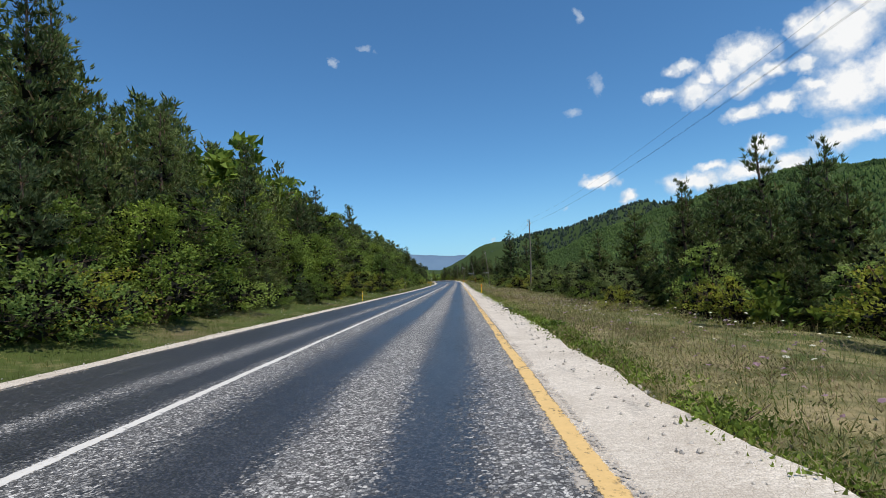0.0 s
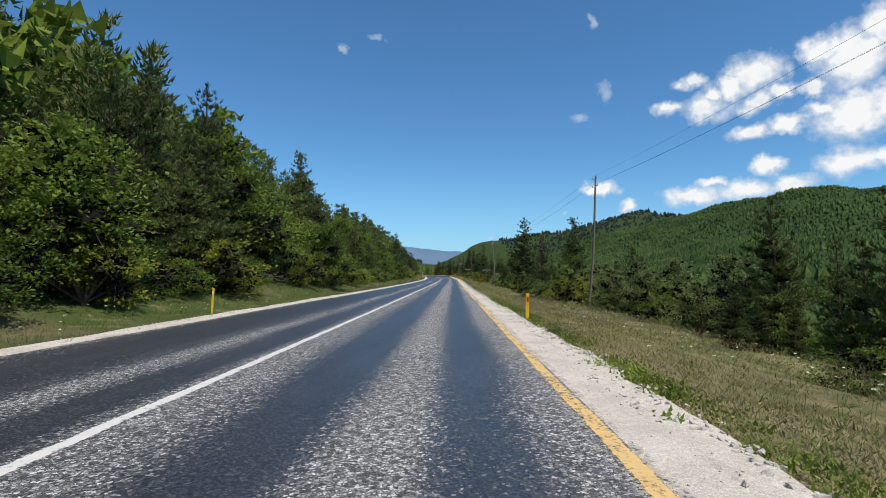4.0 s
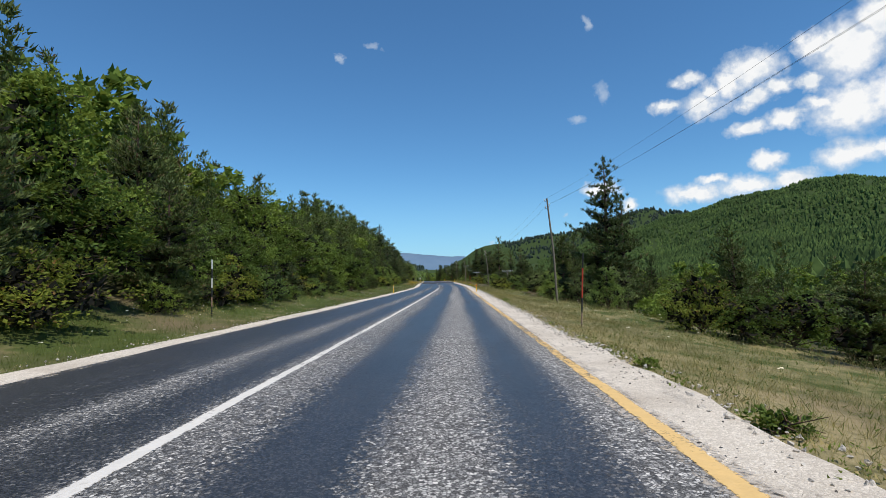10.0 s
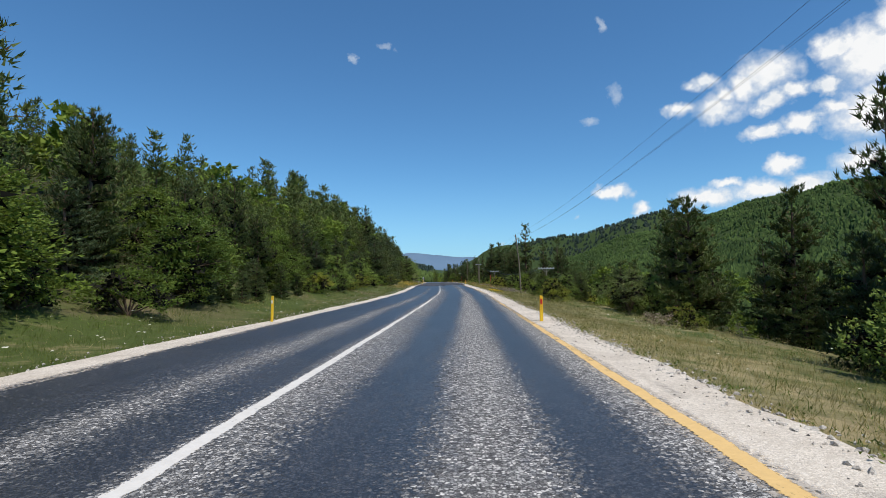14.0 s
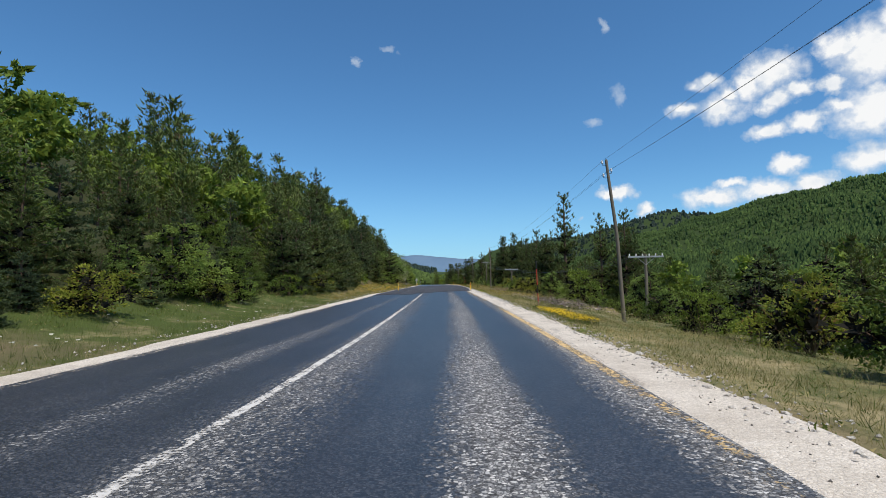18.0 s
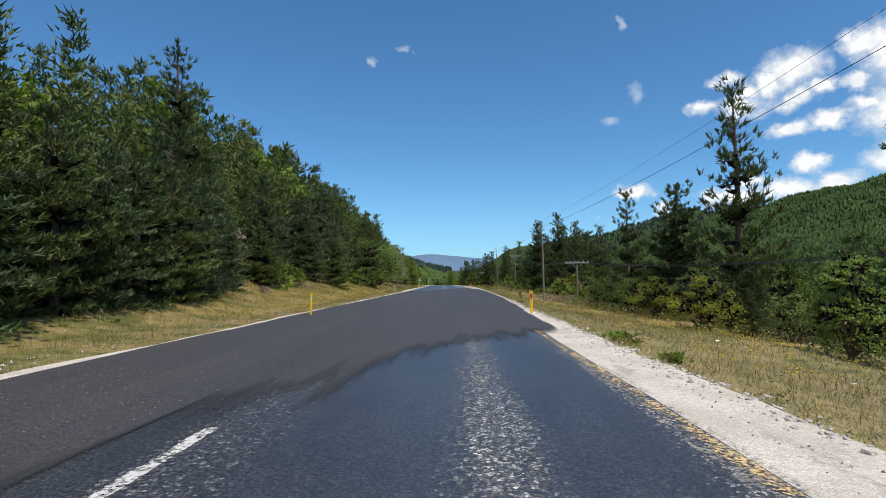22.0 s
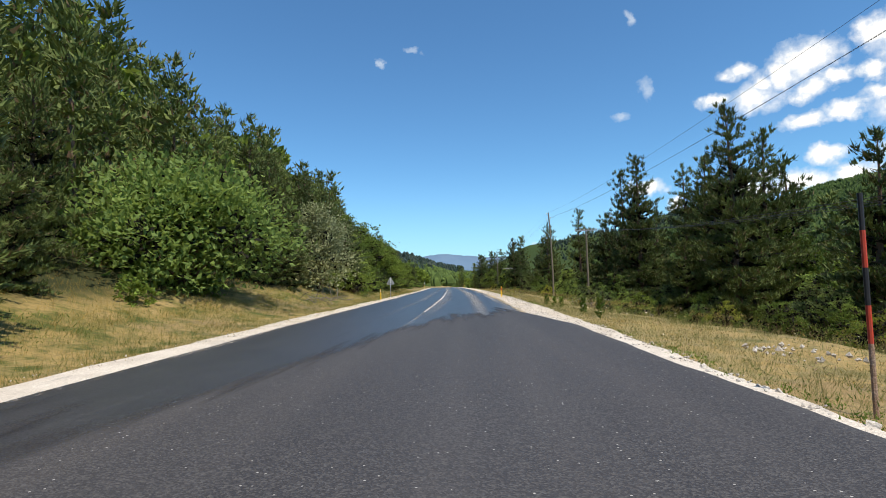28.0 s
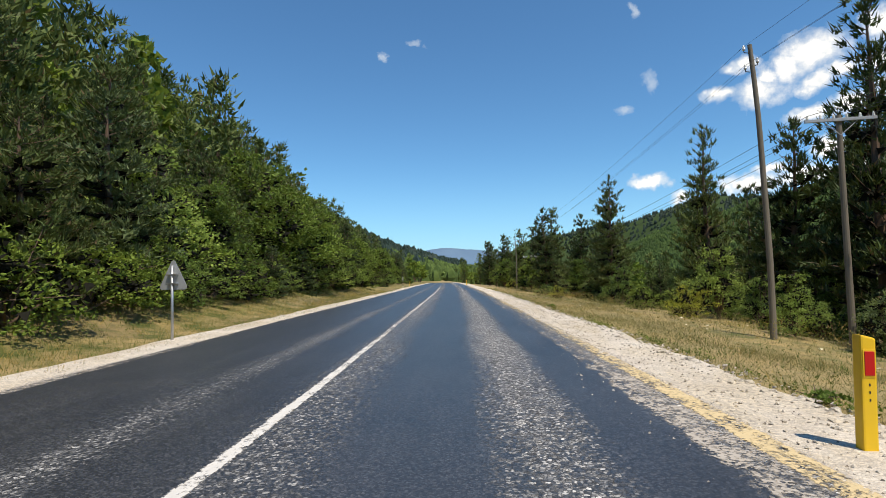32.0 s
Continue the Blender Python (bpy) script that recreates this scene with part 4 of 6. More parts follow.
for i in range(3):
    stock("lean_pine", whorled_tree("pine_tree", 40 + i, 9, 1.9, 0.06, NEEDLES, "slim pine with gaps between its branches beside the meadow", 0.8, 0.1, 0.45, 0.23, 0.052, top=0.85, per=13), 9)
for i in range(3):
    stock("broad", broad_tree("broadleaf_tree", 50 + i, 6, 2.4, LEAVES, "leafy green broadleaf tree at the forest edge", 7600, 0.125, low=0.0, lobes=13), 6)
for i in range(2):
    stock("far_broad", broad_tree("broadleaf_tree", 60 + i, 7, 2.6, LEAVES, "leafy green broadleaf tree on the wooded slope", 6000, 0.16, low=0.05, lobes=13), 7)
for i in range(3):
    stock("shrub", broad_tree("shrub", 70 + i, 2.6, 1.7, (LEAVES, LEAVES_LIGHT, LEAVES)[i], "low leafy green shrub in the grass", 2900, 0.10, "shrub", 0.0, 11), 2.6)
stock("yellow_shrub", broad_tree("shrub", 80, 2.2, 1.5, LEAVES_YELLOW, "yellowish green shrub in the dry grass", 2800, 0.085, "shrub", 0.0, 11), 2.2)
stock("light_tree", broad_tree("broadleaf_tree", 81, 5.5, 2.0, LEAVES_LIGHT, "light green young broadleaf tree", 5600, 0.11, low=0.0, lobes=13), 5.5)
stock("grey_tree", broad_tree("broadleaf_tree", 87, 4.2, 1.7, LEAVES_SAGE, "greyish green young broadleaf tree below the road", 3800, 0.095, low=0.0, lobes=12), 4.2)
stock("hazel", broad_tree("hazel_bush", 82, 4.8, 4.3, LEAVES_LIGHT, "large round light green hazel bush beside the gravel", 15000, 0.21, "bush", 0.0, 26, loose=1.7), 4.8)
stock("willow", broad_tree("willow_tree", 83, 6.6, 2.6, LEAVES_SILVER, "silvery grey willow with a rounded crown", 17000, 0.14, "willow", 0.0, 17, 0.15, loose=1.7), 6.6)
stock("brown_tree", broad_tree("dry_tree", 84, 4.5, 1.5, LEAVES_BROWN, "half dead tree with sparse brown leaves", 900, 0.14), 4.5)
stock("dry_herb", broad_tree("dry_herb", 85, 0.8, 0.9, LEAVES_GREY, "dusty pinkish grey dry herbs in the grass", 900, 0.06, "dry herbs", 0.0, 7), 0.8)
stock("weed", broad_tree("weed_clump", 86, 0.32, 0.42, LEAVES, "low leafy green weed on the edge of the gravel", 420, 0.075, "weed", 0.0, 7), 0.32)


def plant(kind, y, e, height, rng, spread=1.0, pick=None, sink=0.12):
    """A tree of that kind at the offset e from the road's centre line."""
    thing, size = LIBRARY[kind][int(rng.integers(len(LIBRARY[kind]))) if pick is None else pick]
    x = float(road_x(y)) + e
    k = height / size
    m = pose(x, y, float(ground_z(x, y)) - sink, 0, 0, float(rng.uniform(0, 360))) @ Matrix.Diagonal((k * spread, k * spread, k, 1))
    if thing.name in USED:
        return copy_thing(thing, m @ Matrix.Diagonal((1 / thing.scale[0], 1 / thing.scale[1], 1 / thing.scale[2], 1)))
    USED.add(thing.name)
    thing.matrix_basis = m
    return thing


MODELS = {}


def small_model(kind, seed, build):
    """Vertices of a coarse tree, trunk and crown as triangles, for joined woods."""
    thing = build(seed)
    tris = []
    for ob in sorted(thing.children, key=lambda o: o.name, reverse=True):
        me = ob.data
        me.calc_loop_triangles()
        co = np.zeros(len(me.vertices) * 3)
        me.vertices.foreach_get("co", co)
        ix = np.zeros(len(me.loop_triangles) * 3, int)
        me.loop_triangles.foreach_get("vertices", ix)
        if ob.name.startswith("crown"):
            tris.append(co.reshape(-1, 3)[ix])
        else:
            tris.append(co.reshape(-1, 3)[ix][:14 * 3 * 7 // 2])
        bpy.data.objects.remove(ob)
    bpy.data.objects.remove(thing)
    MODELS.setdefault(kind, []).append((np.concatenate(tris), len(tris[0]) // 3))


for i in range(3):
    small_model("pine", 90 + i, lambda s: whorled_tree("model", s, 10, 2.3, 0.12, NEEDLES, "", 0.22, -0.05, 0.3, 0.5, 0.17, per=3, top=0.8))
    small_model("mid_pine", 110 + i, lambda s: whorled_tree("model", s, 10, 2.4, 0.1, NEEDLES, "", 0.29, -0.05, 0.3, 0.42, 0.125, per=4, top=0.9))
    small_model("bush", 100 + i, lambda s: broad_tree("model", s, 7, 4.6, LEAVES, "", 430, 0.8, low=0.0, inner_twigs=False))
    small_model("broad", 95 + i, lambda s: broad_tree("model", s, 7, 2.5, LEAVES, "", 800, 0.46, inner_twigs=False))


def joined_wood(name, rows, label):
    """Trees too far off to tell apart, as one object; rows: kind, y, offset, height."""
    rng = np.random.default_rng(len(rows))
    pts, picks = [], []
    for kind, y, e, h in rows:
        tri, bark = MODELS[kind][int(rng.integers(3))]
        k = h / (10 if "pine" in kind else 7)
        an = rng.uniform(0, 6.28)
        c, s = math.cos(an) * k * 1.1, math.sin(an) * k * 1.1
        x = float(road_x(y)) + e
        pts.append(np.stack([tri[:, 0] * c - tri[:, 1] * s + x, tri[:, 0] * s + tri[:, 1] * c + y, tri[:, 2] * k + float(ground_z(x, y)) - 0.2], 1))
        leaf = 1 if "pine" in kind else 2
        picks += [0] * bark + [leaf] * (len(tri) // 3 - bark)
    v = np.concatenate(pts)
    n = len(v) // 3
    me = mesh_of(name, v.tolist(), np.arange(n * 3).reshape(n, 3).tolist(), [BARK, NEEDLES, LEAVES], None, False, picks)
    tagged(new(name, me), label, "woods", kind="stuff")


def canopy(y):
    """How high the forest on the bank stands, against its usual height."""
    return float(np.interp(y, [-20, 0, 40, 70, 85, 100, 120, 145, 160, 172, 182, 192, 203, 225, 250, 300, 330, 360, 400], [1.1, 1.1, 1.08, 1.1, 1.06, 0.95, 0.9, 0.8, 0.68, 0.64, 0.68, 0.8, 1.0, 0.9, 1.14, 1.2, 1.13, 1.0, 0.85]))


DISTANT = []


def plant_bank():
    rng = np.random.default_rng(5)
    # offset, spacing, top above the road, kinds
    rows = [(-8.1, 1.5, 2.5, ("shrub", "shrub", "fir", "shrub", "pine", "yellow_shrub")),
            (-9.7, 2.15, 5.6, ("broad", "pine", "broad", "fir", "broad", "light_tree", "broad")),
            (-12.9, 3.0, 8.8, ("pine", "pine", "fir", "pine", "broad")),
            (-17.2, 3.5, 11.6, ("far_pine", "far_pine", "far_pine", "far_pine", "far_broad"))]
    for e0, step, top, kinds in rows:
        y = -16.0
        while y < 400:
            y += step * rng.uniform(0.7, 1.3)
            e = e0 - float(np.interp(y, [190, 200, 245, 255], [0, 1.0, 1.0, 0.4])) + rng.normal() * (0.45 if e0 > -9 else 0.8)
            if e0 > -9:
                e = min(e, -7.75)
            k = canopy(y) * rng.uniform(0.76, 1.2)
            if e0 > -9 and (rng.random() < 0.08 or 249 < y < 285 or 196 < y < 244 or 57 < y < 64):
                continue
            if e0 > -15 and 222.5 < y < 230:
                continue
            if e0 > -12 and 56.5 < y < 64:
                continue
            if (e0 > -12 and (256 < y < 271 or 275 < y < 285)) or (e0 > -15 and 258.5 < y < 268):
                continue
            x = float(road_x(y)) + e
            h = top * k - (float(ground_z(x, y)) - float(road_z(y)))
            h = min(max(h, 1.5), 13.5)
            kind = kinds[int(rng.integers(len(kinds)))]
            if e0 == -9.7 and kind in ("broad", "light_tree") and not 92 < y < 152 and rng.random() < 0.55:
                kind = "pine"
            if e0 == -9.7 and 196 < y < 246:
                kind, h = ("fir", "pine", "fir")[int(rng.integers(3))], h * 1.15
            if kind == "yellow_shrub" and y > 250:
                kind = "shrub"
            if kind == "shrub":
                h = min(h, 2.6) * rng.uniform(0.5, 1.1)
            if 246 < y < 292 and kind in ("broad", "far_broad", "light_tree"):
                kind = "pine" if kind != "far_broad" else "far_pine"
            if kind == "far_broad" and h > 8:
                kind = "far_pine"
            if kind == "pine" and h > 11:
                kind = "far_pine"
            if y > 310 and kind in ("pine", "fir", "broad", "light_tree"):
                kind = "far_pine" if kind in ("pine", "fir") else "far_broad"
            if (y > 315 and e < -12) or e0 < -17:
                DISTANT.append(("mid_pine" if "pine" in kind or kind == "fir" else "broad", y, e, h))
                continue
            plant(kind, y, e, h, rng, rng.uniform(1.05, 1.4) * (1.15 if 192 < y < 250 else 1.0) * (0.82 if e < -11 and "pine" in kind else 1.0))


plant_bank()


def plant_heroes():
    rng = np.random.default_rng(9)
    # kind, y, offset, height: trees that stand alone or carry the outline
    right_a = [("lean_pine", 39.6, 20.3, 10.2), ("lean_pine", 38.0, 25.5, 13.4), ("lean_pine", 43.5, 22.5, 10.5), ("pine", 45.5, 18.5, 8.5), ("pine", 34.0, 20.0, 8.5), ("lean_pine", 36.5, 29.0, 13.0), ("pine", 41.0, 24.5, 10.0), ("pine", 37.0, 22.8, 9.5), ("pine", 33.0, 25.5, 10.0),
               ("pine", 48.0, 24.0, 9.0), ("lean_pine", 52.0, 26.0, 11.0), ("pine", 30.5, 24.0, 8.0), ("pine", 25.0, 22.0, 7.5), ("pine", 28.0, 16.5, 5.5),
               ("big_pine", 91.3, 17.2, 10.2), ("broad", 77.0, 13.6, 5.2), ("light_tree", 73.5, 14.0, 4.6), ("big_pine", 124.8, 15.6, 13.6), ("lean_pine", 138.0, 21.4, 13.6), ("pine", 144.0, 20.5, 9.0)]
    right_b = [("light_tree", 112.0, 12.0, 3.4), ("pine", 108.0, 18.0, 6.0), ("fir", 128.0, 12.5, 3.8), ("light_tree", 124.0, 10.6, 3.2), ("pine", 148.0, 16.5, 8.5), ("lean_pine", 168.5, 23.3, 11.5),
               ("pine", 154.0, 18.0, 9.0), ("pine", 159.0, 20.5, 9.0), ("lean_pine", 216.5, 16.7, 13.2), ("lean_pine", 206.4, 20.7, 10.6), ("lean_pine", 207.4, 18.4, 10.2),
               ("pine", 209.0, 22.0, 9.5), ("pine", 220.6, 14.9, 8.4), ("lean_pine", 233.0, 16.1, 10.4), ("lean_pine", 257.0, 20.2, 10.8)]
    right_c = [("big_pine", 274.7, 18.5, 14.2), ("big_pine", 291.0, 18.3, 14.8), ("big_pine", 277.4, 21.8, 13.6), ("big_pine", 294.0, 23.7, 15.4), ("lean_pine", 299.4, 19.6, 15.2),
               ("pine", 284.0, 21.0, 13.0), ("brown_tree", 293.0, 17.5, 5.2), ("pine", 288.0, 25.0, 14.0), ("big_pine", 326.2, 16.3, 12.6),
               ("lean_pine", 309.7, 17.2, 11.8), ("pine", 303.0, 22.0, 13.5), ("pine", 317.0, 20.0, 11.0), ("light_tree", 301.0, 13.6, 4.0), ("light_tree", 313.0, 13.0, 3.6), ("pine", 280.0, 25.0, 12.5), ("pine", 297.0, 27.0, 14.0), ("pine", 306.0, 25.5, 12.5), ("shrub", 271.5, 11.4, 1.4), ("light_tree", 275.5, 11.8, 2.0), ("grey_tree", 279.5, 11.6, 1.8), ("light_tree", 284.5, 10.9, 1.7), ("light_tree", 292.0, 11.4, 2.2), ("yellow_shrub", 298.0, 11.0, 1.5), ("light_tree", 283.0, 13.0, 2.0), ("grey_tree", 285.5, 12.2, 1.9), ("light_tree", 288.0, 13.4, 2.6), ("grey_tree", 281.0, 14.2, 2.2), ("yellow_shrub", 286.5, 11.2, 1.1), ("grey_tree", 290.0, 12.4, 2.0), ("light_tree", 279.0, 15.2, 2.4), ("light_tree", 296.5, 13.0, 2.8), ("grey_tree", 292.5, 14.5, 2.6)]
    left = [("big_pine", 20.5, -13.2, 12.8), ("big_pine", 24.5, -15.5, 12.8), ("big_pine", 31.0, -14.0, 9.8), ("big_pine", 33.5, -15.2, 10.4), ("big_pine", 42.0, -13.2, 10.8), ("big_pine", 62.0, -13.0, 11.0), ("big_pine", 86.0, -14.0, 11.8), ("big_pine", 90.5, -14.2, 9.8), ("big_pine", 218.0, -14.5, 13.0), ("hazel", 263.3, -10.8, 5.4), ("willow", 280.5, -9.5, 7.2), ("fir", 208.8, -8.2, 3.4), ("fir", 221.0, -10.5, 7.0), ("fir", 236.0, -11.4, 5.6), ("fir", 231.5, -11.5, 6.5),
            ("fir", 213.5, -9.4, 3.8), ("broad", 270.5, -13.0, 6.4), ("light_tree", 250.5, -12.5, 5.5), ("fir", 154.6, -9.3, 3.4), ("shrub", 65.6, -9.0, 3.2), ("shrub", 69.0, -8.8, 2.6), ("shrub", 57.6, -9.0, 2.0), ("yellow_shrub", 196.0, -9.2, 2.0), ("shrub", 224.0, -10.2, 1.2), ("shrub", 226.5, -11.4, 1.5), ("yellow_shrub", 228.5, -10.4, 1.0), ("shrub", 230.5, -11.8, 1.6), ("shrub", 222.8, -11.8, 1.4)]
    for rows in (right_a, right_b, right_c, left):
        for kind, y, e, h in rows:
            plant(kind, y, e, h, rng, (1.15 if y < 260 else 0.95) if kind in ("pine", "fir", "big_pine") and e > 0 else 1.0)
    for i in range(13):
        plant(("pine", "fir", "pine")[i % 3], 184.0 + 1.9 * i, -8.5 + rng.normal() * 0.35, rng.uniform(4.6, 7.2), rng, 1.3)
    behind = [("far_pine", 338, 12.5, 10), ("far_pine", 347, 15, 11), ("far_pine", 356, 12, 9), ("far_pine", 364, 16, 12), ("far_pine", 375, 12, 10), ("far_pine", 386, 14, 11), ("far_pine", 333, 18, 12), ("far_pine", 398, 11, 10),
              ("far_broad", 343, 11.5, 5), ("far_broad", 368, 11, 6), ("far_pine", 410, 12, 11), ("far_pine", 352, 20, 12), ("far_pine", 382, 20, 13), ("far_pine", 422, 14, 12)]
    for kind, y, e, h in behind:
        plant(kind, float(y), float(e), float(h), rng)
    shrubs = [("yellow_shrub", 16.5, 11.5, 1.7), ("yellow_shrub", 20.5, 12.5, 1.8), ("yellow_shrub", 25.0, 10.5, 1.5), ("yellow_shrub", 30.0, 12.0, 1.6), ("yellow_shrub", 11.5, 12.8, 2.4), ("shrub", 36.0, 11.5, 1.8), ("shrub", 71.0, 11.0, 1.7),
              ("yellow_shrub", 64.0, 10.2, 2.3), ("light_tree", 68.5, 11.0, 3.6), ("shrub", 57.0, 13.5, 2.6), ("yellow_shrub", 66.0, 12.0, 2.2), ("yellow_shrub", 72.2, 8.6, 1.5), ("shrub", 69.0, 9.4, 1.6), ("shrub", 82.0, 11.5, 1.9), ("yellow_shrub", 98.0, 11.5, 2.4), ("shrub", 102.0, 12.5, 2.0)]
    more = [("yellow_shrub", 151.5, 8.2, 1.9), ("yellow_shrub", 155.5, 9.2, 1.9), ("shrub", 159.0, 9.0, 2.0), ("yellow_shrub", 164.1, 10.5, 2.2), ("shrub", 168.0, 9.8, 1.7), ("shrub", 172.0, 11.5, 2.0), ("shrub", 178.0, 12.5, 2.2), ("shrub", 195.0, 13.0, 3.4),
            ("yellow_shrub", 211.7, 10.5, 2.0), ("yellow_shrub", 208.0, 11.0, 2.2), ("shrub", 216.0, 11.0, 2.2), ("shrub", 224.0, 11.5, 2.4), ("yellow_shrub", 243.0, 13.5, 3.0), ("shrub", 248.0, 13.5, 2.6), ("shrub", 239.0, 12.5, 2.2)]
    last = [("shrub", 262.8, 14.0, 2.4), ("yellow_shrub", 266.0, 13.5, 2.2), ("shrub", 271.0, 14.5, 2.6), ("shrub", 281.0, 13.6, 2.2), ("shrub", 290.0, 12.8, 2.0), ("yellow_shrub", 296.0, 13.4, 2.6), ("shrub", 305.0, 11.5, 2.6), ("yellow_shrub", 322.0, 10.5, 2.2),
            ("shrub", 331.0, 11.0, 2.4), ("shrub", 341.0, 10.5, 2.6), ("yellow_shrub", 350.0, 10.0, 2.4), ("shrub", 292.0, -8.2, 1.2), ("shrub", 298.0, -8.4, 1.4), ("shrub", 304.0, -8.6, 1.6)]
    dusty = [("dry_herb", 181.5, 9.0, 0.6), ("dry_herb", 183.5, 9.6, 0.6), ("dry_herb", 185.5, 8.8, 0.5), ("dry_herb", 187.5, 9.3, 0.6), ("dry_herb", 189.5, 8.9, 0.5), ("dry_herb", 191.5, 9.4, 0.6), ("dry_herb", 139.1, 10.9, 0.6), ("dry_herb", 140.8, 11.5, 0.5),
             ("dry_herb", 233.0, 11.7, 0.9), ("dry_herb", 235.0, 11.2, 0.8), ("dry_herb", 236.8, 10.6, 0.7), ("dry_herb", 238.6, 10.2, 0.7), ("dry_herb", 240.5, 10.5, 0.6), ("dry_herb", 231.5, 12.5, 0.9), ("dry_herb", 275.0, 12.4, 0.7), ("dry_herb", 277.5, 12.9, 0.8), ("dry_herb", 284.0, 12.0, 0.6), ("dry_herb", 216.0, -8.5, 0.4), ("dry_herb", 224.0, -8.9, 0.5)]
    weeds = []
    for i in range(46):
        y = 2.5 + 24 * rng.random() if i < 26 else rng.uniform(26, 330)
        weeds.append(("weed", y, float(gravel_right(y)) + abs(rng.normal()) * 0.22 + 0.16, rng.uniform(0.08, 0.2) * (1.5 if rng.random() < 0.15 else 1)))
    for rows in (dusty, weeds):
        for kind, y, e, h in rows:
            plant(kind, y, e, h, rng, 1.2, None, 0.02)
    for rows in (shrubs, more, last):
        for kind, y, e, h in rows:
            plant(kind, y, e, h * (0.62 if y > 255 and e > 0 else 1.0), rng)


plant_heroes()


def plant_meadow():
    """The thinner wood below the road."""
    rng = np.random.default_rng(21)
    for _ in range(190):
        y = rng.uniform(-5, 400)
        e = rng.uniform(17, 46)
        crowd = float(np.interp(y, [0, 20, 50, 62, 85, 150, 175, 200, 240, 262, 320, 400], [0.9, 1, 1, 0.35, 0.3, 0.6, 0.7, 0.8, 0.6, 0.9, 1, 1]))
        if rng.random() > crowd:
            continue
        tall = float(np.interp(y, [0, 50, 60, 140, 150, 200, 262, 330, 400], [8, 8, 4.5, 4.5, 6, 6.5, 9, 9, 7]))
        kind = ("far_pine", "far_pine", "far_broad", "lean_pine", "pine")[int(rng.integers(5))]
        h = tall * rng.uniform(0.7, 1.25)
        if e > 27:
            DISTANT.append(("broad" if kind == "far_broad" else "pine", y, e, h))
            continue
        plant(kind, y, e, h, rng, 1.1)
    near = [(57.0, 13.2, 3.4), (59.5, 15.6, 4.4), (61.0, 12.6, 3.2), (63.5, 14.6, 4.2), (66.0, 16.2, 4.6), (68.0, 13.2, 3.8), (55.0, 16.5, 4.6), (71.0, 15.5, 4.2), (53.0, 14.2, 3.0)]
    for y, e, h in near:
        plant("grey_tree", y, e, h, rng, 1.15)
    for _ in range(150):
        y, e = rng.uniform(0, 370), rng.uniform(11.8, 19)
        kind = ("shrub", "yellow_shrub", "light_tree", "grey_tree", "grey_tree", "shrub", "light_tree", "pine")[int(rng.integers(8))]
        tall = rng.uniform(1.3, 2.4) if "shrub" in kind else rng.uniform(2.2, 4.6)
        if 235 < y < 330 and e < 15.5:
            e, tall = e + 2.5, tall * 0.75
        if e < 13.5:
            tall *= 0.75
        plant(kind, y, e, tall, rng, rng.uniform(1.0, 1.3))


plant_meadow()


def plant_valley():
    """The wood on the valley floor, thinning into single pines towards the road."""
    rng = np.random.default_rng(77)
    kinds = ("far_pine", "far_pine", "lean_pine", "far_pine", "far_broad", "grey_tree", "pine", "light_tree")
    for _ in range(360):
        y = rng.uniform(0, 430)
        e = 24 + 66 * rng.random() ** 1.25
        kind = kinds[int(rng.integers(len(kinds)))]
        if e > 30:
            DISTANT.append(("mid_pine" if "pine" in kind else "broad", y, e, rng.uniform(4.6, 8.6)))
            continue
        h = rng.uniform(5.0, 8.6) if "pine" in kind else rng.uniform(3.4, 5.6)
        plant(kind, y, e, h, rng, rng.uniform(1.0, 1.3))


plant_valley()


def plant_slope():
    rng = np.random.default_rng(6)
    rows = []
    for e0, step, top in ((-21.0, 3.4, 14.8), (-25.5, 3.6, 18.2), (-31.5, 4.2, 22.0), (-40.0, 5.5, 26.5)):
        y = -25.0
        while y < 430:
            y += step * rng.uniform(0.7, 1.3)
            e = e0 + rng.normal() * 1.4
            x = float(road_x(y)) + e
            h = top * canopy(y) * rng.uniform(0.74, 1.16) - float(ground_z(x, y)) + float(road_z(y))
            rows.append(("broad" if rng.random() < 0.14 else "pine", y, e, min(max(h, 4.5), 15)))
    rows += DISTANT
    for _ in range(170):
        y = rng.uniform(-10, 440)
        e = rng.uniform(85, 170)
        rows.append(("broad" if rng.random() < 0.4 else "pine", y, e, rng.uniform(4.5, 8.5)))
    for _ in range(150):
        y = rng.uniform(395, 560)
        e = rng.uniform(8, 70) * rng.choice([-1, 1])
        rows.append(("broad" if rng.random() < 0.3 else "pine", y, e, rng.uniform(6.0, 11)))
    low = []
    for _ in range(200):
        low.append(("bush", rng.uniform(-10, 330), -9.6 - 9 * rng.random() ** 1.4, rng.uniform(0.9, 2.0)))
    for _ in range(200):
        y = rng.uniform(-5, 340)
        low.append(("bush", y, (16.5 if 250 < y < 335 else 12.5) + 36 * rng.random() ** 1.3, rng.uniform(0.8, 2.2)))
    joined_wood("undergrowth", low, "low leafy undergrowth below the trees")
    joined_wood("slope_woods", rows, "dense dark pine wood on the slope and the valley side")


plant_slope()


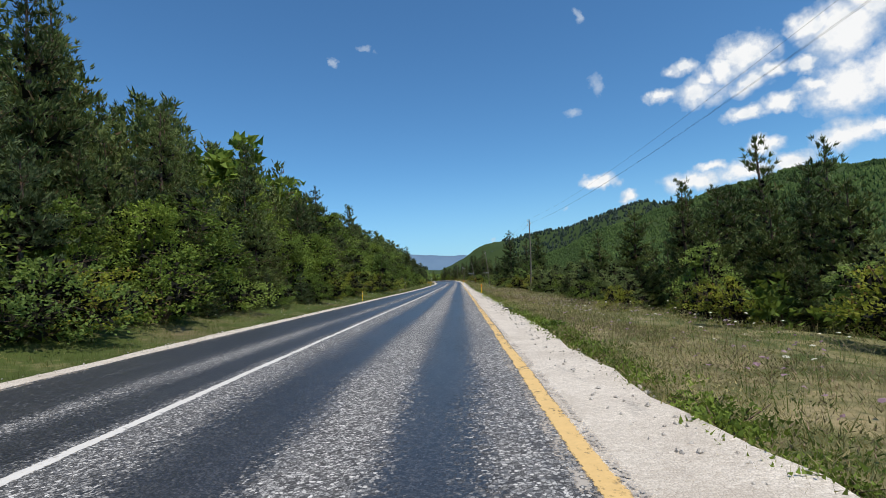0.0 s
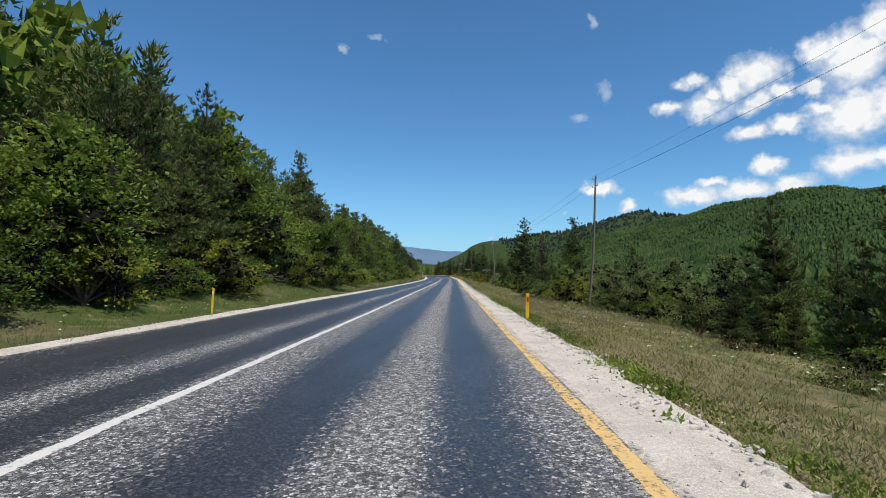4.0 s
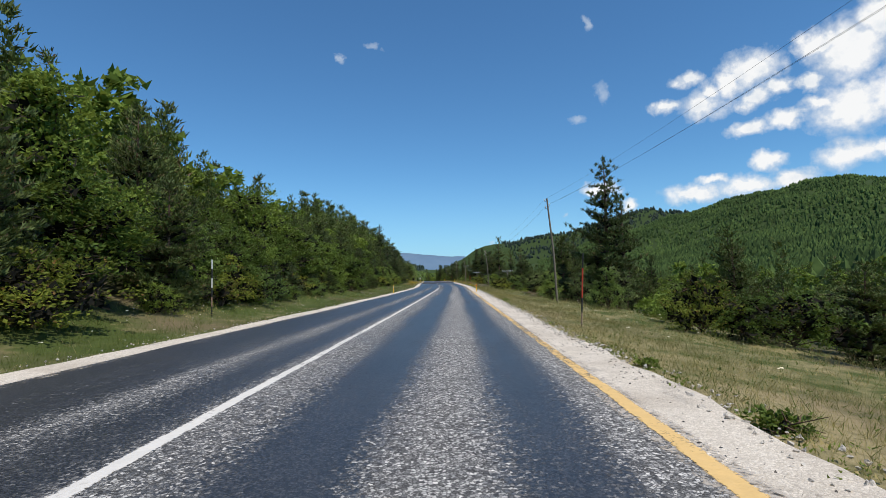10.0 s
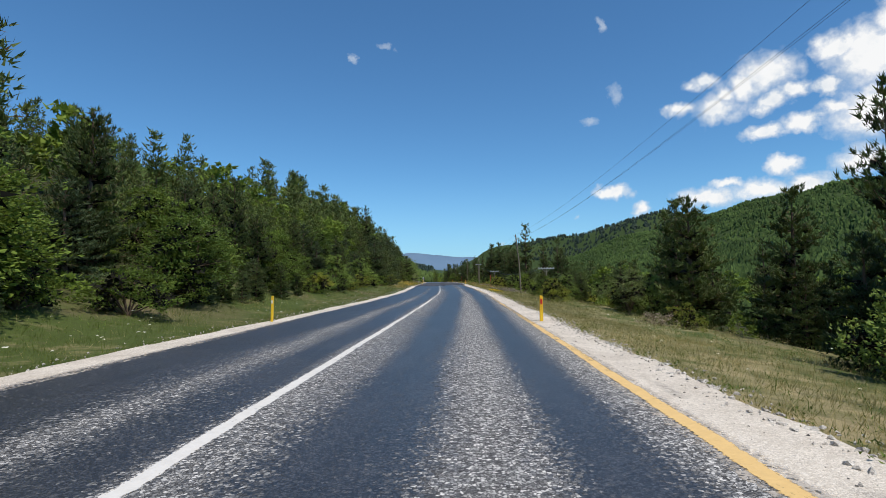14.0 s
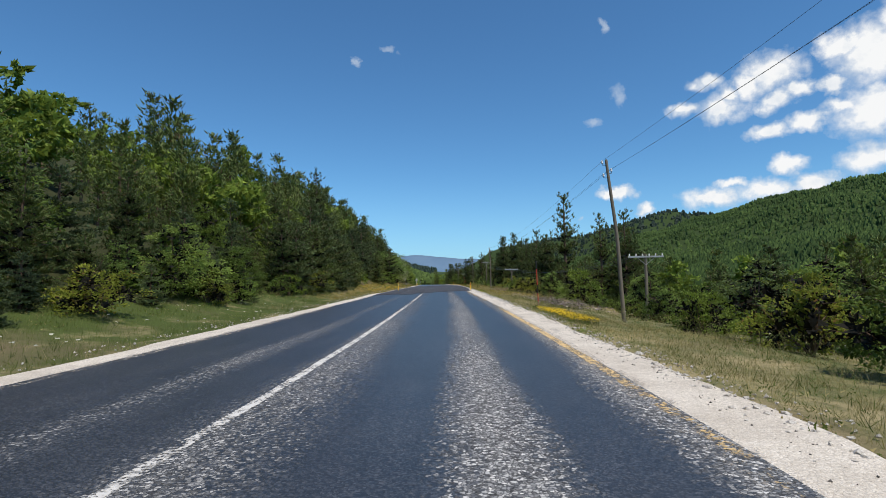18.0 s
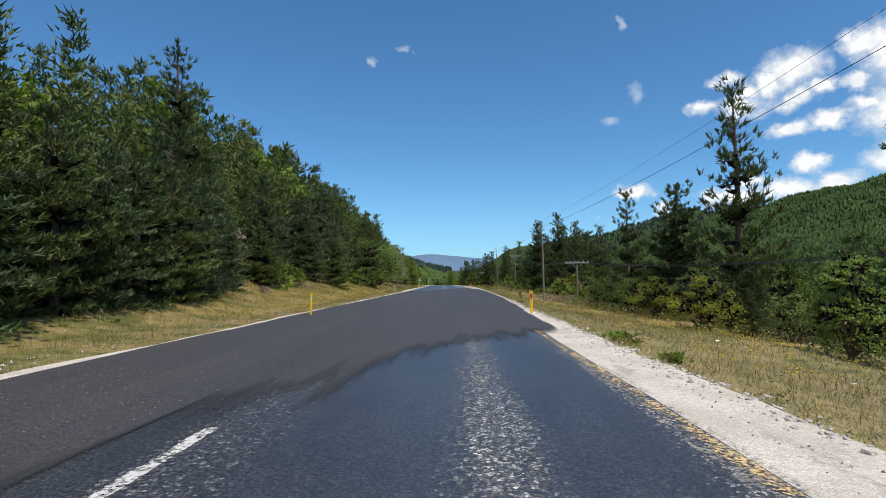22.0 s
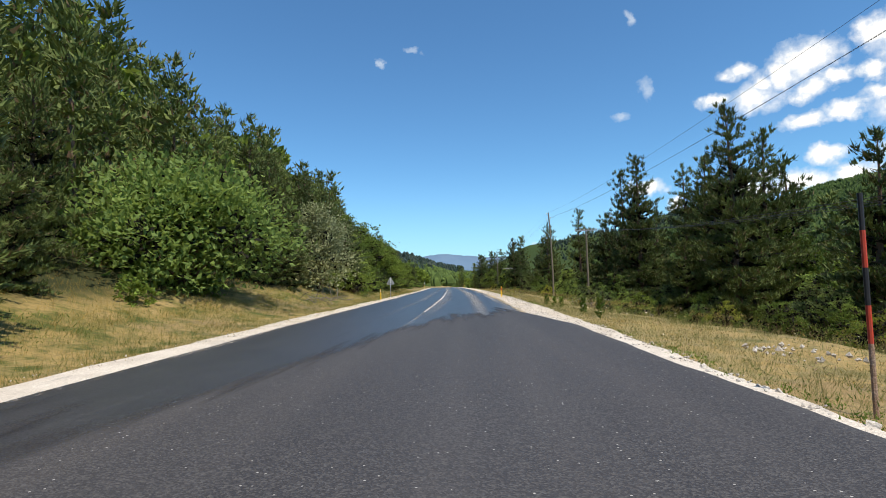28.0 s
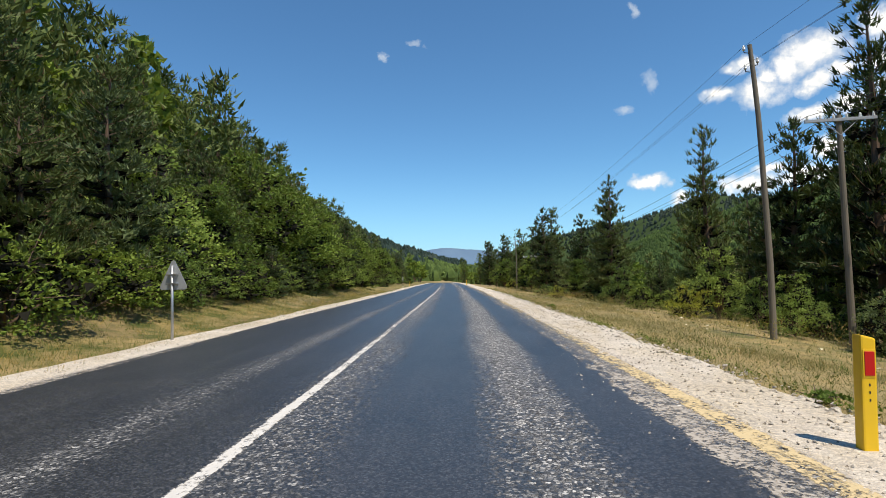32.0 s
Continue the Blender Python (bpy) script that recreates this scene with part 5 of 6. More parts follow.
def far_wood(name, seed, n, box, mat, tall, sides, label, keep, wide=(0.3, 0.55), slim=False):
    """Woods in the distance: many small pointed and rounded crowns."""
    rng = np.random.default_rng(seed)
    x, y = rng.uniform(box[0], box[1], n), rng.uniform(box[2], box[3], n)
    ok = keep(x, y, rng)
    x, y = x[ok], y[ok]
    z = ground_z(x, y)
    n = len(x)
    h = tall * rng.uniform(0.6, 1.3, n)
    r = h * rng.uniform(*wide, n)
    pts, faces = [], []
    rings = [(-0.25, 1.05), (0.42, 0.78), (1.0, 0.0)] if slim else [(-0.25, 1.05), (0.3, 0.95), (0.7, 0.6), (1.0, 0.0)]
    tiers = len(rings) - 1
    an = np.arange(sides) * 2 * np.pi / sides
    blocks = []
    for k, (lift, wide) in enumerate(rings[:-1]):
        jag = rng.uniform(0.65, 1.3, (n, sides))
        turn = rng.uniform(0, 1, (n, 1))
        blocks.append(np.stack([x[:, None] + np.cos(an + turn) * r[:, None] * wide * jag, y[:, None] + np.sin(an + turn) * r[:, None] * wide * jag,
                                z[:, None] + h[:, None] * (lift + rng.normal(size=(n, sides)) * 0.05)], 2))
    tip = np.stack([x + rng.normal(size=n) * r * 0.15, y, z + h], 1)[:, None, :]
    v = np.concatenate(blocks + [tip], 1).reshape(-1, 3)
    per = sides * tiers + 1
    one = []
    for ring in range(tiers - 1):
        for i in range(sides):
            j = (i + 1) % sides
            a, b = ring * sides + i, ring * sides + j
            one += [(a, b, b + sides), (a, b + sides, a + sides)]
    for i in range(sides):
        one.append(((tiers - 1) * sides + i, (tiers - 1) * sides + (i + 1) % sides, tiers * sides))
    f = (np.array(one)[None] + (np.arange(n) * per)[:, None, None]).reshape(-1, 3)
    tagged(new(name, mesh_of(name, v.tolist(), f.tolist(), mat)), label, "woods", kind="stuff")


HILL_WOOD = make_leaf("far mixed wood", (0.034, 0.060, 0.022), (0.098, 0.150, 0.044), 0.05, None, 1.0, clump=0.012, vary=False)
# the blue-green tint of the second wood is distance haze put into its colour
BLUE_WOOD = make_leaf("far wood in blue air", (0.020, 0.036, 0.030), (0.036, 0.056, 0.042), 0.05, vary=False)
far_wood("valley_woods", 31, 9000, (90, 520, -20, 1000), HILL_WOOD, 8.0, 4, "mixed green woods on the valley floor", lambda x, y, g: (x - road_x(y) > 120) & (g.random(len(x)) < 0.85), (0.25, 0.5), True)
far_wood("valley_woods", 32, 2600, (-160, 100, 540, 1000), HILL_WOOD, 8.0, 5, "dense green woods round the end of the road", lambda x, y, g: np.abs(x - road_x(y)) > 0)
far_wood("valley_woods", 37, 3600, (22, 140, -40, 420), HILL_WOOD, 2.4, 5, "low green growth below the road", lambda x, y, g: x - road_x(y) > 30, (0.35, 0.6))
far_wood("upper_slope_woods", 38, 2600, (-210, -50, -40, 400), HILL_WOOD, 4.0, 5, "dense wood higher up on the slope", lambda x, y, g: x - road_x(y) < -72, (0.3, 0.5))
far_wood("hill_woods", 34, 34000, (160, 1350, 350, 2100), HILL_WOOD, 7.5, 4, "wooded green hill across the valley", lambda x, y, g: (x > 0.17 * y) & (x < 1.05 * y + 200), (0.32, 0.6), True)
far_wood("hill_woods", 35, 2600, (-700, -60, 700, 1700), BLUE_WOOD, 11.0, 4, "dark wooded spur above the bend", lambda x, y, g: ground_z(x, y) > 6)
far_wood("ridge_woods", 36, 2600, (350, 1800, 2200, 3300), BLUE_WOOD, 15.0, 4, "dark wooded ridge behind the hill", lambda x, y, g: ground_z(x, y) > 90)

# ---- poles, wires, posts and signs ----
def round_bar(bm, a, b, ra, rb, sides=10):
    v, f = [], []
    cone(v, f, a, b, ra, rb, sides)
    vs = [bm.verts.new(p) for p in v]
    for q in f:
        bm.faces.new([vs[i] for i in q])
    bm.faces.new(vs[:sides][::-1])
    bm.faces.new(vs[sides:])


def box(bm, x0, x1, y0, y1, z0, z1, bevel=0.0):
    made = bmesh.ops.create_cube(bm, size=1.0, matrix=Matrix.LocRotScale(((x0 + x1) / 2, (y0 + y1) / 2, (z0 + z1) / 2), None, (x1 - x0, y1 - y0, z1 - z0)))
    if bevel:
        edges = list({e for v in made["verts"] for e in v.link_edges})
        bmesh.ops.bevel(bm, geom=edges, offset=bevel, segments=2, affect="EDGES", profile=0.6)


def insulator(z, x, y=0.0):
    bm = bmesh.new()
    round_bar(bm, (x, y, z), (x, y, z + 0.05), 0.035, 0.045, 8)
    round_bar(bm, (x, y, z + 0.05), (x, y, z + 0.09), 0.03, 0.04, 8)
    round_bar(bm, (x, y, z + 0.09), (x, y, z + 0.14), 0.04, 0.018, 8)
    return from_bm("insulator", bm, WHITE, True)


POLE_TOPS = []


def utility_pole(x, y, top, lean=0.0):
    base = float(ground_z(x, y))
    h = top - base
    thing = new("utility_pole")
    v, f = swept([(0.012 * math.sin(i * 1.3 + x) + 0.09 * math.sin(math.pi * i / 8), 0, h * i / 8 - (0.4 if i == 0 else 0)) for i in range(9)], [0.088 - 0.03 * i / 8 for i in range(9)], 14)
    part("shaft", mesh_of("shaft", v, f, POLE_WOOD), thing, "weathered round wooden shaft")
    for z, side in ((h - 0.18, -1), (h - 0.55, 1), (h - 0.72, -1)):
        bm = bmesh.new()
        round_bar(bm, (0.05 * side, 0, z - 0.05), (0.17 * side, 0, z - 0.03), 0.012, 0.012, 6)
        round_bar(bm, (0.17 * side, 0, z - 0.03), (0.17 * side, 0, z + 0.06), 0.012, 0.01, 6)
        bracket = part("bracket", from_bm("bracket", bm, WIRE), thing, "bent dark iron hook")
        part("insulator", insulator(z + 0.03, 0.17 * side), bracket, "small white porcelain insulator")
    thing.matrix_basis = pose(x, y, base, 0, lean, 0)
    tagged(thing, "weathered wooden utility pole with three insulators on the verge", "utility pole", "poles along the road")
    m = thing.matrix_basis
    POLE_TOPS.append([m @ Vector((0.17 * s, 0, h - d)) for d, s in ((0.04, -1), (0.41, 1), (0.58, -1))])


for x, y, top, lean in ((10.6, 6.0, 8.0, 0), (9.7, 62.6, 7.5, 2.9), (9.3, 118.2, 6.8, -3.9), (8.75, 173.0, 5.75, -4.4), (6.85, 231.0, 5.8, -1.0), (5.85, 290.9, 7.4, -1.2), (2.0, 350.0, 6.2, 0), (-2.5, 408.0, 5.6, 0)):
    utility_pole(x, y, top, lean)


def wire(a, b, sag, radius, label, name="overhead_wire"):
    a, b = Vector(a), Vector(b)
    pts = [a.lerp(b, k / 24) - Vector((0, 0, sag * 4 * (k / 24) * (1 - k / 24))) for k in range(25)]
    v, f = swept(pts, radius, 5)
    tagged(new(name, mesh_of(name, v, f, WIRE)), label, "wire", "wires between the poles")


for first, second in zip(POLE_TOPS[:-1], POLE_TOPS[1:]):
    for a, b in zip(first, second):
        wire(a, b, 0.75, 0.004, "thin dark wire hanging between wooden poles")
for a in POLE_TOPS[0]:
    wire(a + Vector((0.5, -58, 0.3)), a, 0.75, 0.005, "thin dark wire hanging between wooden poles")

ARMS = []


def crossarm_pole(x, y, top, half=1.05):
    base = float(ground_z(x, y))
    h = top - base
    thing = new("crossarm_pole")
    v, f = swept([(0, 0, -0.4), (0, 0, h * 0.5), (0, 0, h + 0.12)], [0.11, 0.095, 0.08], 12)
    part("shaft", mesh_of("shaft", v, f, POLE_WOOD), thing, "weathered round wooden shaft")
    bm = bmesh.new()
    box(bm, -half, half, -0.13, -0.05, h - 0.1, h, 0.008)
    arm = part("crossarm", from_bm("crossarm", bm, SIGN_BACK), thing, "pale grey crossarm")
    for i in range(6):
        part("insulator", insulator(h + 0.0, -half * 0.92 + i * half * 1.84 / 5, -0.09), arm, "small white porcelain insulator")
    for s in (-1, 1):
        bm = bmesh.new()
        round_bar(bm, (0, -0.07, h - 0.55), (s * 0.5, -0.09, h - 0.1), 0.015, 0.015, 6)
        part("brace", from_bm("brace", bm, SIGN_BACK), thing, "slanting flat iron brace")
    m = pose(x, y, base, 0, 0, -4)
    thing.matrix_basis = m
    tagged(thing, "low wooden pole with a pale crossarm and white insulators", "utility pole", "crossarm poles in the meadow")
    ARMS.append([m @ Vector((-half * 0.92 + i * half * 1.84 / 5, -0.09, h + 0.12)) for i in (0, 2, 3, 5)])


for x, y, top in ((13.4, 183.5, 2.15), (10.6, 236.4, 2.6), (9.6, 293.6, 5.9), (4.2, 352.0, 3.6)):
    crossarm_pole(x, y, top)
for first, second in zip(ARMS[:-1], ARMS[1:]):
    for a, b in zip(first, second):
        wire(a, b, 0.9, 0.008, "dark slack telephone wire above the shrubs", "telephone_wire")


def delineator(x, y, side, scale=1.0):
    """A road edge post; side 1 stands on the near side of the traffic."""
    thing = new("delineator_post")
    bm = bmesh.new()
    half = 0.048 if side > 0 else 0.03
    box(bm, -half, half, -0.045, 0.045, -0.15, 0.84, 0.014)
    for v in bm.verts:
        if v.co.z > 0.7:
            v.co.z -= (v.co.x + half) * 0.25 * side
    part("body", from_bm("body", bm, YELLOW), thing, "yellow hollow plastic body")
    bm = bmesh.new()
    if side > 0:
        box(bm, -0.031, 0.031, -0.054, -0.044, 0.57, 0.73, 0.003)
        part("reflector", from_bm("reflector", bm, RED), thing, "rectangular red reflector")
        bm = bmesh.new()
        box(bm, -0.040, 0.040, -0.049, -0.044, 0.555, 0.745, 0.003)
        for k in range(3):
            marks = bmesh.new()
            box(marks, -0.004, 0.004, -0.0475, -0.0445, 0.40 + 0.05 * k, 0.418 + 0.05 * k)
            part("mark", from_bm("mark", marks, BLACK), thing, "small dark printed bar")
        part("reflector_plate", from_bm("reflector_plate", bm, YELLOW), thing, "raised yellow frame round the reflector")
    else:
        box(bm, -0.02, 0.02, -0.051, -0.044, 0.62, 0.72, 0.003)
        part("reflector", from_bm("reflector", bm, WHITE), thing, "small white reflector")
    thing.matrix_basis = pose(x, y, float(ground_z(x, y)) + 0.02, random.uniform(-1.5, 1.5), random.uniform(-2, 2), random.uniform(-8, 8)) @ Matrix.Scale(scale, 4)
    tagged(thing, "yellow plastic road post with a red reflector on the shoulder" if side > 0 else "yellow plastic road post standing in the verge grass", "road post", "posts along the road edge")


for x, y in ((2.79, 44.6), (3.89, 129.6), (3.26, 206.5), (0.71, 279.6), (-5.2, 356.0)):
    delineator(x, y, 1)
for x, y in ((-7.56, 46.5), (-4.22, 130.0), (-4.25, 205.9), (-8.3, 280.2), (-13.9, 356.0)):
    delineator(x, y, -1)


def snow_stake(x, y, height, bands, lean=0.0):
    thing = new("snow_stake")
    step = height / len(bands)
    for i, (mat, label) in enumerate(bands):
        bm = bmesh.new()
        round_bar(bm, (0, 0, i * step - (0.25 if i == 0 else 0)), (0, 0, (i + 1) * step), 0.023, 0.023, 8)
        part("band", from_bm("band", bm, mat, False), thing, label)
    thing.matrix_basis = pose(x, y, float(ground_z(x, y)), 0, lean, 0)
    tagged(thing, "tall thin snow stake painted in red and dark bands", "snow stake", "snow stakes")


R, K, W = (RED_PAINT, "faded red band"), (BLACK, "dark band"), (WHITE, "white band")
RUST = (EARTH, "rusty bare metal foot")
snow_stake(4.85, 93.9, 2.2, (RUST, K, R, R, K), 3.0)
snow_stake(-7.85, 97.8, 2.1, (K, RUST, K, W, K, W))
snow_stake(5.55, 174.7, 2.15, (RUST, R, K, R, R, K), -2.0)
snow_stake(3.15, 246.0, 2.1, (RUST, RUST, R, K, R, K))
snow_stake(-7.6, 247.5, 2.0, (W, W, K, W, K))
snow_stake(-11.0, 332.0, 2.0, (W, K, W, K))


def road_sign(x, y):
    thing = new("road_sign")
    bm = bmesh.new()
    round_bar(bm, (0, 0, -0.3), (0, 0, 1.72), 0.03, 0.03, 10)
    part("pole", from_bm("pole", bm, STEEL, True), thing, "galvanised steel pole")
    bm = bmesh.new()
    pts = []
    for i in range(3):
        an = math.pi / 2 + i * 2 * math.pi / 3
        cx, cz = 0.36 * math.cos(an), 1.42 + 0.36 * math.sin(an)
        for k in (-1, 0, 1):
            pts.append((cx + 0.06 * math.cos(an + k * 0.9), cz + 0.06 * math.sin(an + k * 0.9)))
    front = [bm.verts.new((a, 0.045, b)) for a, b in pts]
    back = [bm.verts.new((a, 0.036, b)) for a, b in pts]
    bm.faces.new(front)
    bm.faces.new(back[::-1])
    for i in range(len(pts)):
        j = (i + 1) % len(pts)
        bm.faces.new((front[i], back[i], back[j], front[j]))
    plate = part("plate", from_bm("plate", bm, SIGN_BACK), thing, "bare grey back of a triangular plate")
    for z in (1.3, 1.5):
        bm = bmesh.new()
        box(bm, -0.14, 0.14, -0.036, 0.036, z, z + 0.03, 0.004)
        part("clamp", from_bm("clamp", bm, STEEL), plate, "steel clamp band")
    thing.matrix_basis = pose(x, y, float(ground_z(x, y)), 0, 0, -12)
    tagged(thing, "triangular road sign seen from its grey back on a steel pole", "road sign")


road_sign(-8.8, 287.0)


def hose_loop():
    pts = []
    for i in range(40):
        k = i / 39
        an = k * 2 * math.pi * 0.93 + 0.4
        x, y = 2.14 + 0.17 * math.cos(an), 19.6 + 0.62 * math.sin(an) + 0.06 * math.sin(3 * an)
        pts.append((x, y, float(road_z(y)) + 0.02))
    v, f = swept(pts, 0.013, 6)
    tagged(new("rubber_strip", mesh_of("rubber_strip", v, f, BLACK)), "torn black rubber strip lying in a loop on the gravel", "rubber strip")


hose_loop()


# ---- grass, flowers and stones ----
def grass(name, seed, n, e_range, mat, height, label, y_range=(-6, 330), lean=0.5, blades=5, clumpy=0.45):
    rng = np.random.default_rng(seed)
    y = y_range[0] + (y_range[1] - y_range[0]) * rng.random(n)
    e = e_range[0] + (e_range[1] - e_range[0]) * rng.random(n)
    keep = np.sin(e * 1.7 + y * 0.6 + seed) * np.sin(y * 0.37 - e) + rng.normal(size=n) * 0.6 > -clumpy
    y, e = y[keep], e[keep]
    x = road_x(y) + e
    base = np.stack([x, y, ground_z(x, y) - 0.02], 1)
    base = np.repeat(base, blades, 0)
    m = len(base)
    base[:, :2] += rng.normal(size=(m, 2)) * 0.09
    tall = height * rng.uniform(0.45, 1.4, m)
    out = np.stack([rng.normal(size=m) * lean, rng.normal(size=m) * lean, np.ones(m)], 1)
    pts = spikes(rng, base, out, 1.0, 0.0)
    tri = pts.reshape(-1, 3, 3)
    d = tri[:, 2] - base
    d /= np.linalg.norm(d, axis=1)[:, None]
    side = np.cross(d, rng.normal(size=(m, 3)))
    side /= np.linalg.norm(side, axis=1)[:, None]
    w = (0.0022 + 0.0065 * height) * rng.uniform(0.6, 1.4, m)[:, None]
    tri = np.stack([base - side * w, base + side * w, base + d * tall[:, None]], 1).reshape(-1, 3)
    tagged(new(name, leaf_mesh(name, tri, mat)), label, "grass", kind="stuff")


grass("verge_grass", 1, 52000, (-8.8, -4.2), GRASS_GREEN, 0.17, "short green grass on the verge under the trees", (-4, 330))
grass("verge_grass", 2, 14000, (-8.8, -4.0), GRASS_STRAW, 0.17, "straw coloured grass on the verge", (185, 330))
grass("bank_grass", 8, 9000, (-15, -8.5), GRASS_GREEN, 0.26, "green and yellow grass on the open bank", (194, 250))
grass("bank_grass", 7, 9000, (-13, -7.5), GRASS_STRAW, 0.24, "dry yellow grass on the open bank", (192, 290))
grass("dry_grass", 3, 50000, (4.95, 8.8), GRASS_DRY, 0.17, "dry yellow grass beside the gravel shoulder", (-2, 310), 0.6, 7, 0.7)
grass("dry_grass", 4, 13000, (5.1, 12.5), GRASS_GREEN, 0.2, "green weeds among the dry grass", (-2, 330))
grass("meadow_grass", 5, 15000, (9.0, 17.0), GRASS_DRY, 0.32, "tall dry meadow grass below the road", (0, 330))
grass("edge_weeds", 6, 4000, (4.8, 5.6), GRASS_GREEN, 0.10, "low leafy weeds creeping onto the gravel", (-2, 330), 1.2, 6, 0.1)


def weeds(name, seed, n, offset, mats, height, label, y_range, leaves=9, spread=0.10, broad=0.03, size=0.17):
    """Low leafy clumps of several plants; offset gives the distance from the centre line at y."""
    rng = np.random.default_rng(seed)
    y = rng.uniform(*y_range, n)
    e = offset(y, rng)
    keep = np.sin(e * 2.3 + y * 0.9 + seed) * np.sin(y * 0.53 - e) + rng.normal(size=n) * 0.7 > -0.35
    y, e = y[keep], e[keep]
    n = len(y)
    x = road_x(y) + e
    tall = height * rng.uniform(0.35, 1.5, n)
    base = np.repeat(np.stack([x, y, np.maximum(ground_z(x, y), road_z(y) - 0.06)], 1), leaves, 0)
    tall = np.repeat(tall, leaves)
    m = len(base)
    base[:, :2] += rng.normal(size=(m, 2)) * spread
    base[:, 2] += tall * rng.random(m) * 0.7 - 0.02
    out = np.stack([rng.normal(size=m) * 0.7, rng.normal(size=m) * 0.7, 0.25 + rng.random(m)], 1)
    q = spikes(rng, base, out, 0.018 + size * tall, 0.006 + broad * tall, 0.3)
    picks = np.repeat(np.clip(((np.sin(e * 1.3 + y * 0.31) + rng.normal(size=n) * 0.8) * 0.5 + 0.5) * len(mats), 0, len(mats) - 1).astype(int), leaves)
    me = mesh_of(name, q.tolist(), np.arange(m * 3).reshape(m, 3).tolist(), list(mats), None, False, picks)
    tagged(new(name, me), label, "weeds", kind="stuff")


VERGE_MIX = (WEEDS_BROWN, GRASS_DRY, WEEDS_BROWN, GRASS_GREEN, GRASS_DRY)
weeds("verge_weeds", 81, 9000, lambda y, g: gravel_right(y) + 0.15 + 3.4 * g.random(len(y)) ** 1.3, VERGE_MIX, 0.19, "mixed brown and green weeds on the verge", (0, 60), 16)
weeds("verge_weeds", 82, 7000, lambda y, g: gravel_right(y) + 0.15 + 3.6 * g.random(len(y)), (GRASS_GREEN, GRASS_DRY, GRASS_GREEN), 0.16, "green and straw coloured weeds on the verge", (60, 185))
weeds("verge_weeds", 83, 9000, lambda y, g: gravel_right(y) + 0.12 + 4.2 * g.random(len(y)), (GRASS_STRAW, WEEDS_BROWN, GRASS_DRY, GRASS_GREEN), 0.2, "orange and brown dry weeds on the verge", (185, 330))
weeds("edge_weeds", 84, 1500, lambda y, g: gravel_right(y) + 0.22 + 0.14 * g.normal(size=len(y)), (LEAVES, GRASS_GREEN, LEAVES), 0.13, "low leafy weeds creeping over the edge of the gravel", (0, 62), 34, 0.10, 0.16, 0.2)
weeds("edge_weeds", 85, 2600, lambda y, g: gravel_right(y) + 0.2 + 0.12 * g.normal(size=len(y)), (GRASS_DRY, GRASS_GREEN, LEAVES), 0.10, "low weeds creeping over the edge of the gravel", (62, 330), 14, 0.08, 0.14, 0.18)
weeds("edge_weeds", 86, 3000, lambda y, g: gravel_left(y) - 0.2 - 0.16 * np.abs(g.normal(size=len(y))), (GRASS_GREEN, GRASS_DRY, LEAVES), 0.09, "low weeds creeping over the narrow shoulder", (4, 330))
weeds("forest_edge_weeds", 87, 6500, lambda y, g: -6.7 - 2.0 * g.random(len(y)), (LEAVES, GRASS_GREEN, LEAVES, GRASS_DRY), 0.3, "green weeds along the foot of the forest", (-2, 320))


def flowers(name, seed, n, e_range, y_range, mat, height, size, label):
    rng = np.random.default_rng(seed)
    y, e = rng.uniform(*y_range, n), rng.uniform(*e_range, n)
    x = road_x(y) + e
    z = ground_z(x, y)
    v, f, picks = [], [], []
    for px, py, pz in zip(x, y, z):
        h = height * rng.uniform(0.6, 1.3)
        top = np.array([px + rng.normal() * 0.06, py + rng.normal() * 0.06, pz + h])
        b = len(v)
        v += [(px - 0.006, py, pz), (px + 0.006, py, pz), tuple(top)]
        f.append((b, b + 1, b + 2))
        picks.append(1)
        r = size * rng.uniform(0.6, 1.3)
        b = len(v)
        v.append(tuple(top + np.array([0, 0, 0.012])))
        for i in range(7):
            an = i * 0.8976
            k = r * rng.uniform(0.75, 1.15)
            v.append((top[0] + k * math.cos(an), top[1] + k * math.sin(an), top[2] + rng.normal() * 0.008))
        for i in range(7):
            f.append((b, b + 1 + i, b + 1 + (i + 1) % 7))
            picks.append(0)
    tagged(new(name, mesh_of(name, v, f, [mat, GRASS_GREEN], None, False, picks)), label, "flowers", kind="stuff")


flowers("white_flowers", 41, 240, (6.0, 11), (0, 70), FLOWER_WHITE, 0.45, 0.040, "white umbel flowers scattered in the dry grass")
flowers("white_flowers", 42, 300, (-8, -4.8), (20, 200), FLOWER_WHITE, 0.22, 0.04, "small white flowers in the verge")
flowers("white_flowers", 43, 300, (5.6, 12), (70, 320), FLOWER_WHITE, 0.36, 0.030, "white flowers scattered in the dry grass")
flowers("yellow_flowers", 44, 900, (5.35, 6.25), (166.6, 172.5), FLOWER_YELLOW, 0.17, 0.034, "dense patch of yellow flowers beside the gravel")
flowers("yellow_flowers", 45, 1000, (6.4, 11), (196, 222), FLOWER_YELLOW, 0.14, 0.03, "low orange yellow flowers in the dry grass")
flowers("yellow_flowers", 46, 1000, (-8.6, -5), (206, 240), FLOWER_YELLOW, 0.12, 0.03, "low orange yellow flowers on the verge")
flowers("purple_flowers", 47, 600, (7.2, 10.5), (178, 195), FLOWER_PINK, 0.3, 0.05, "pinkish dry thistles on a low mound")
flowers("purple_flowers", 48, 260, (5.6, 8), (0, 30), FLOWER_PINK, 0.45, 0.03, "purple thistles in the dry grass")


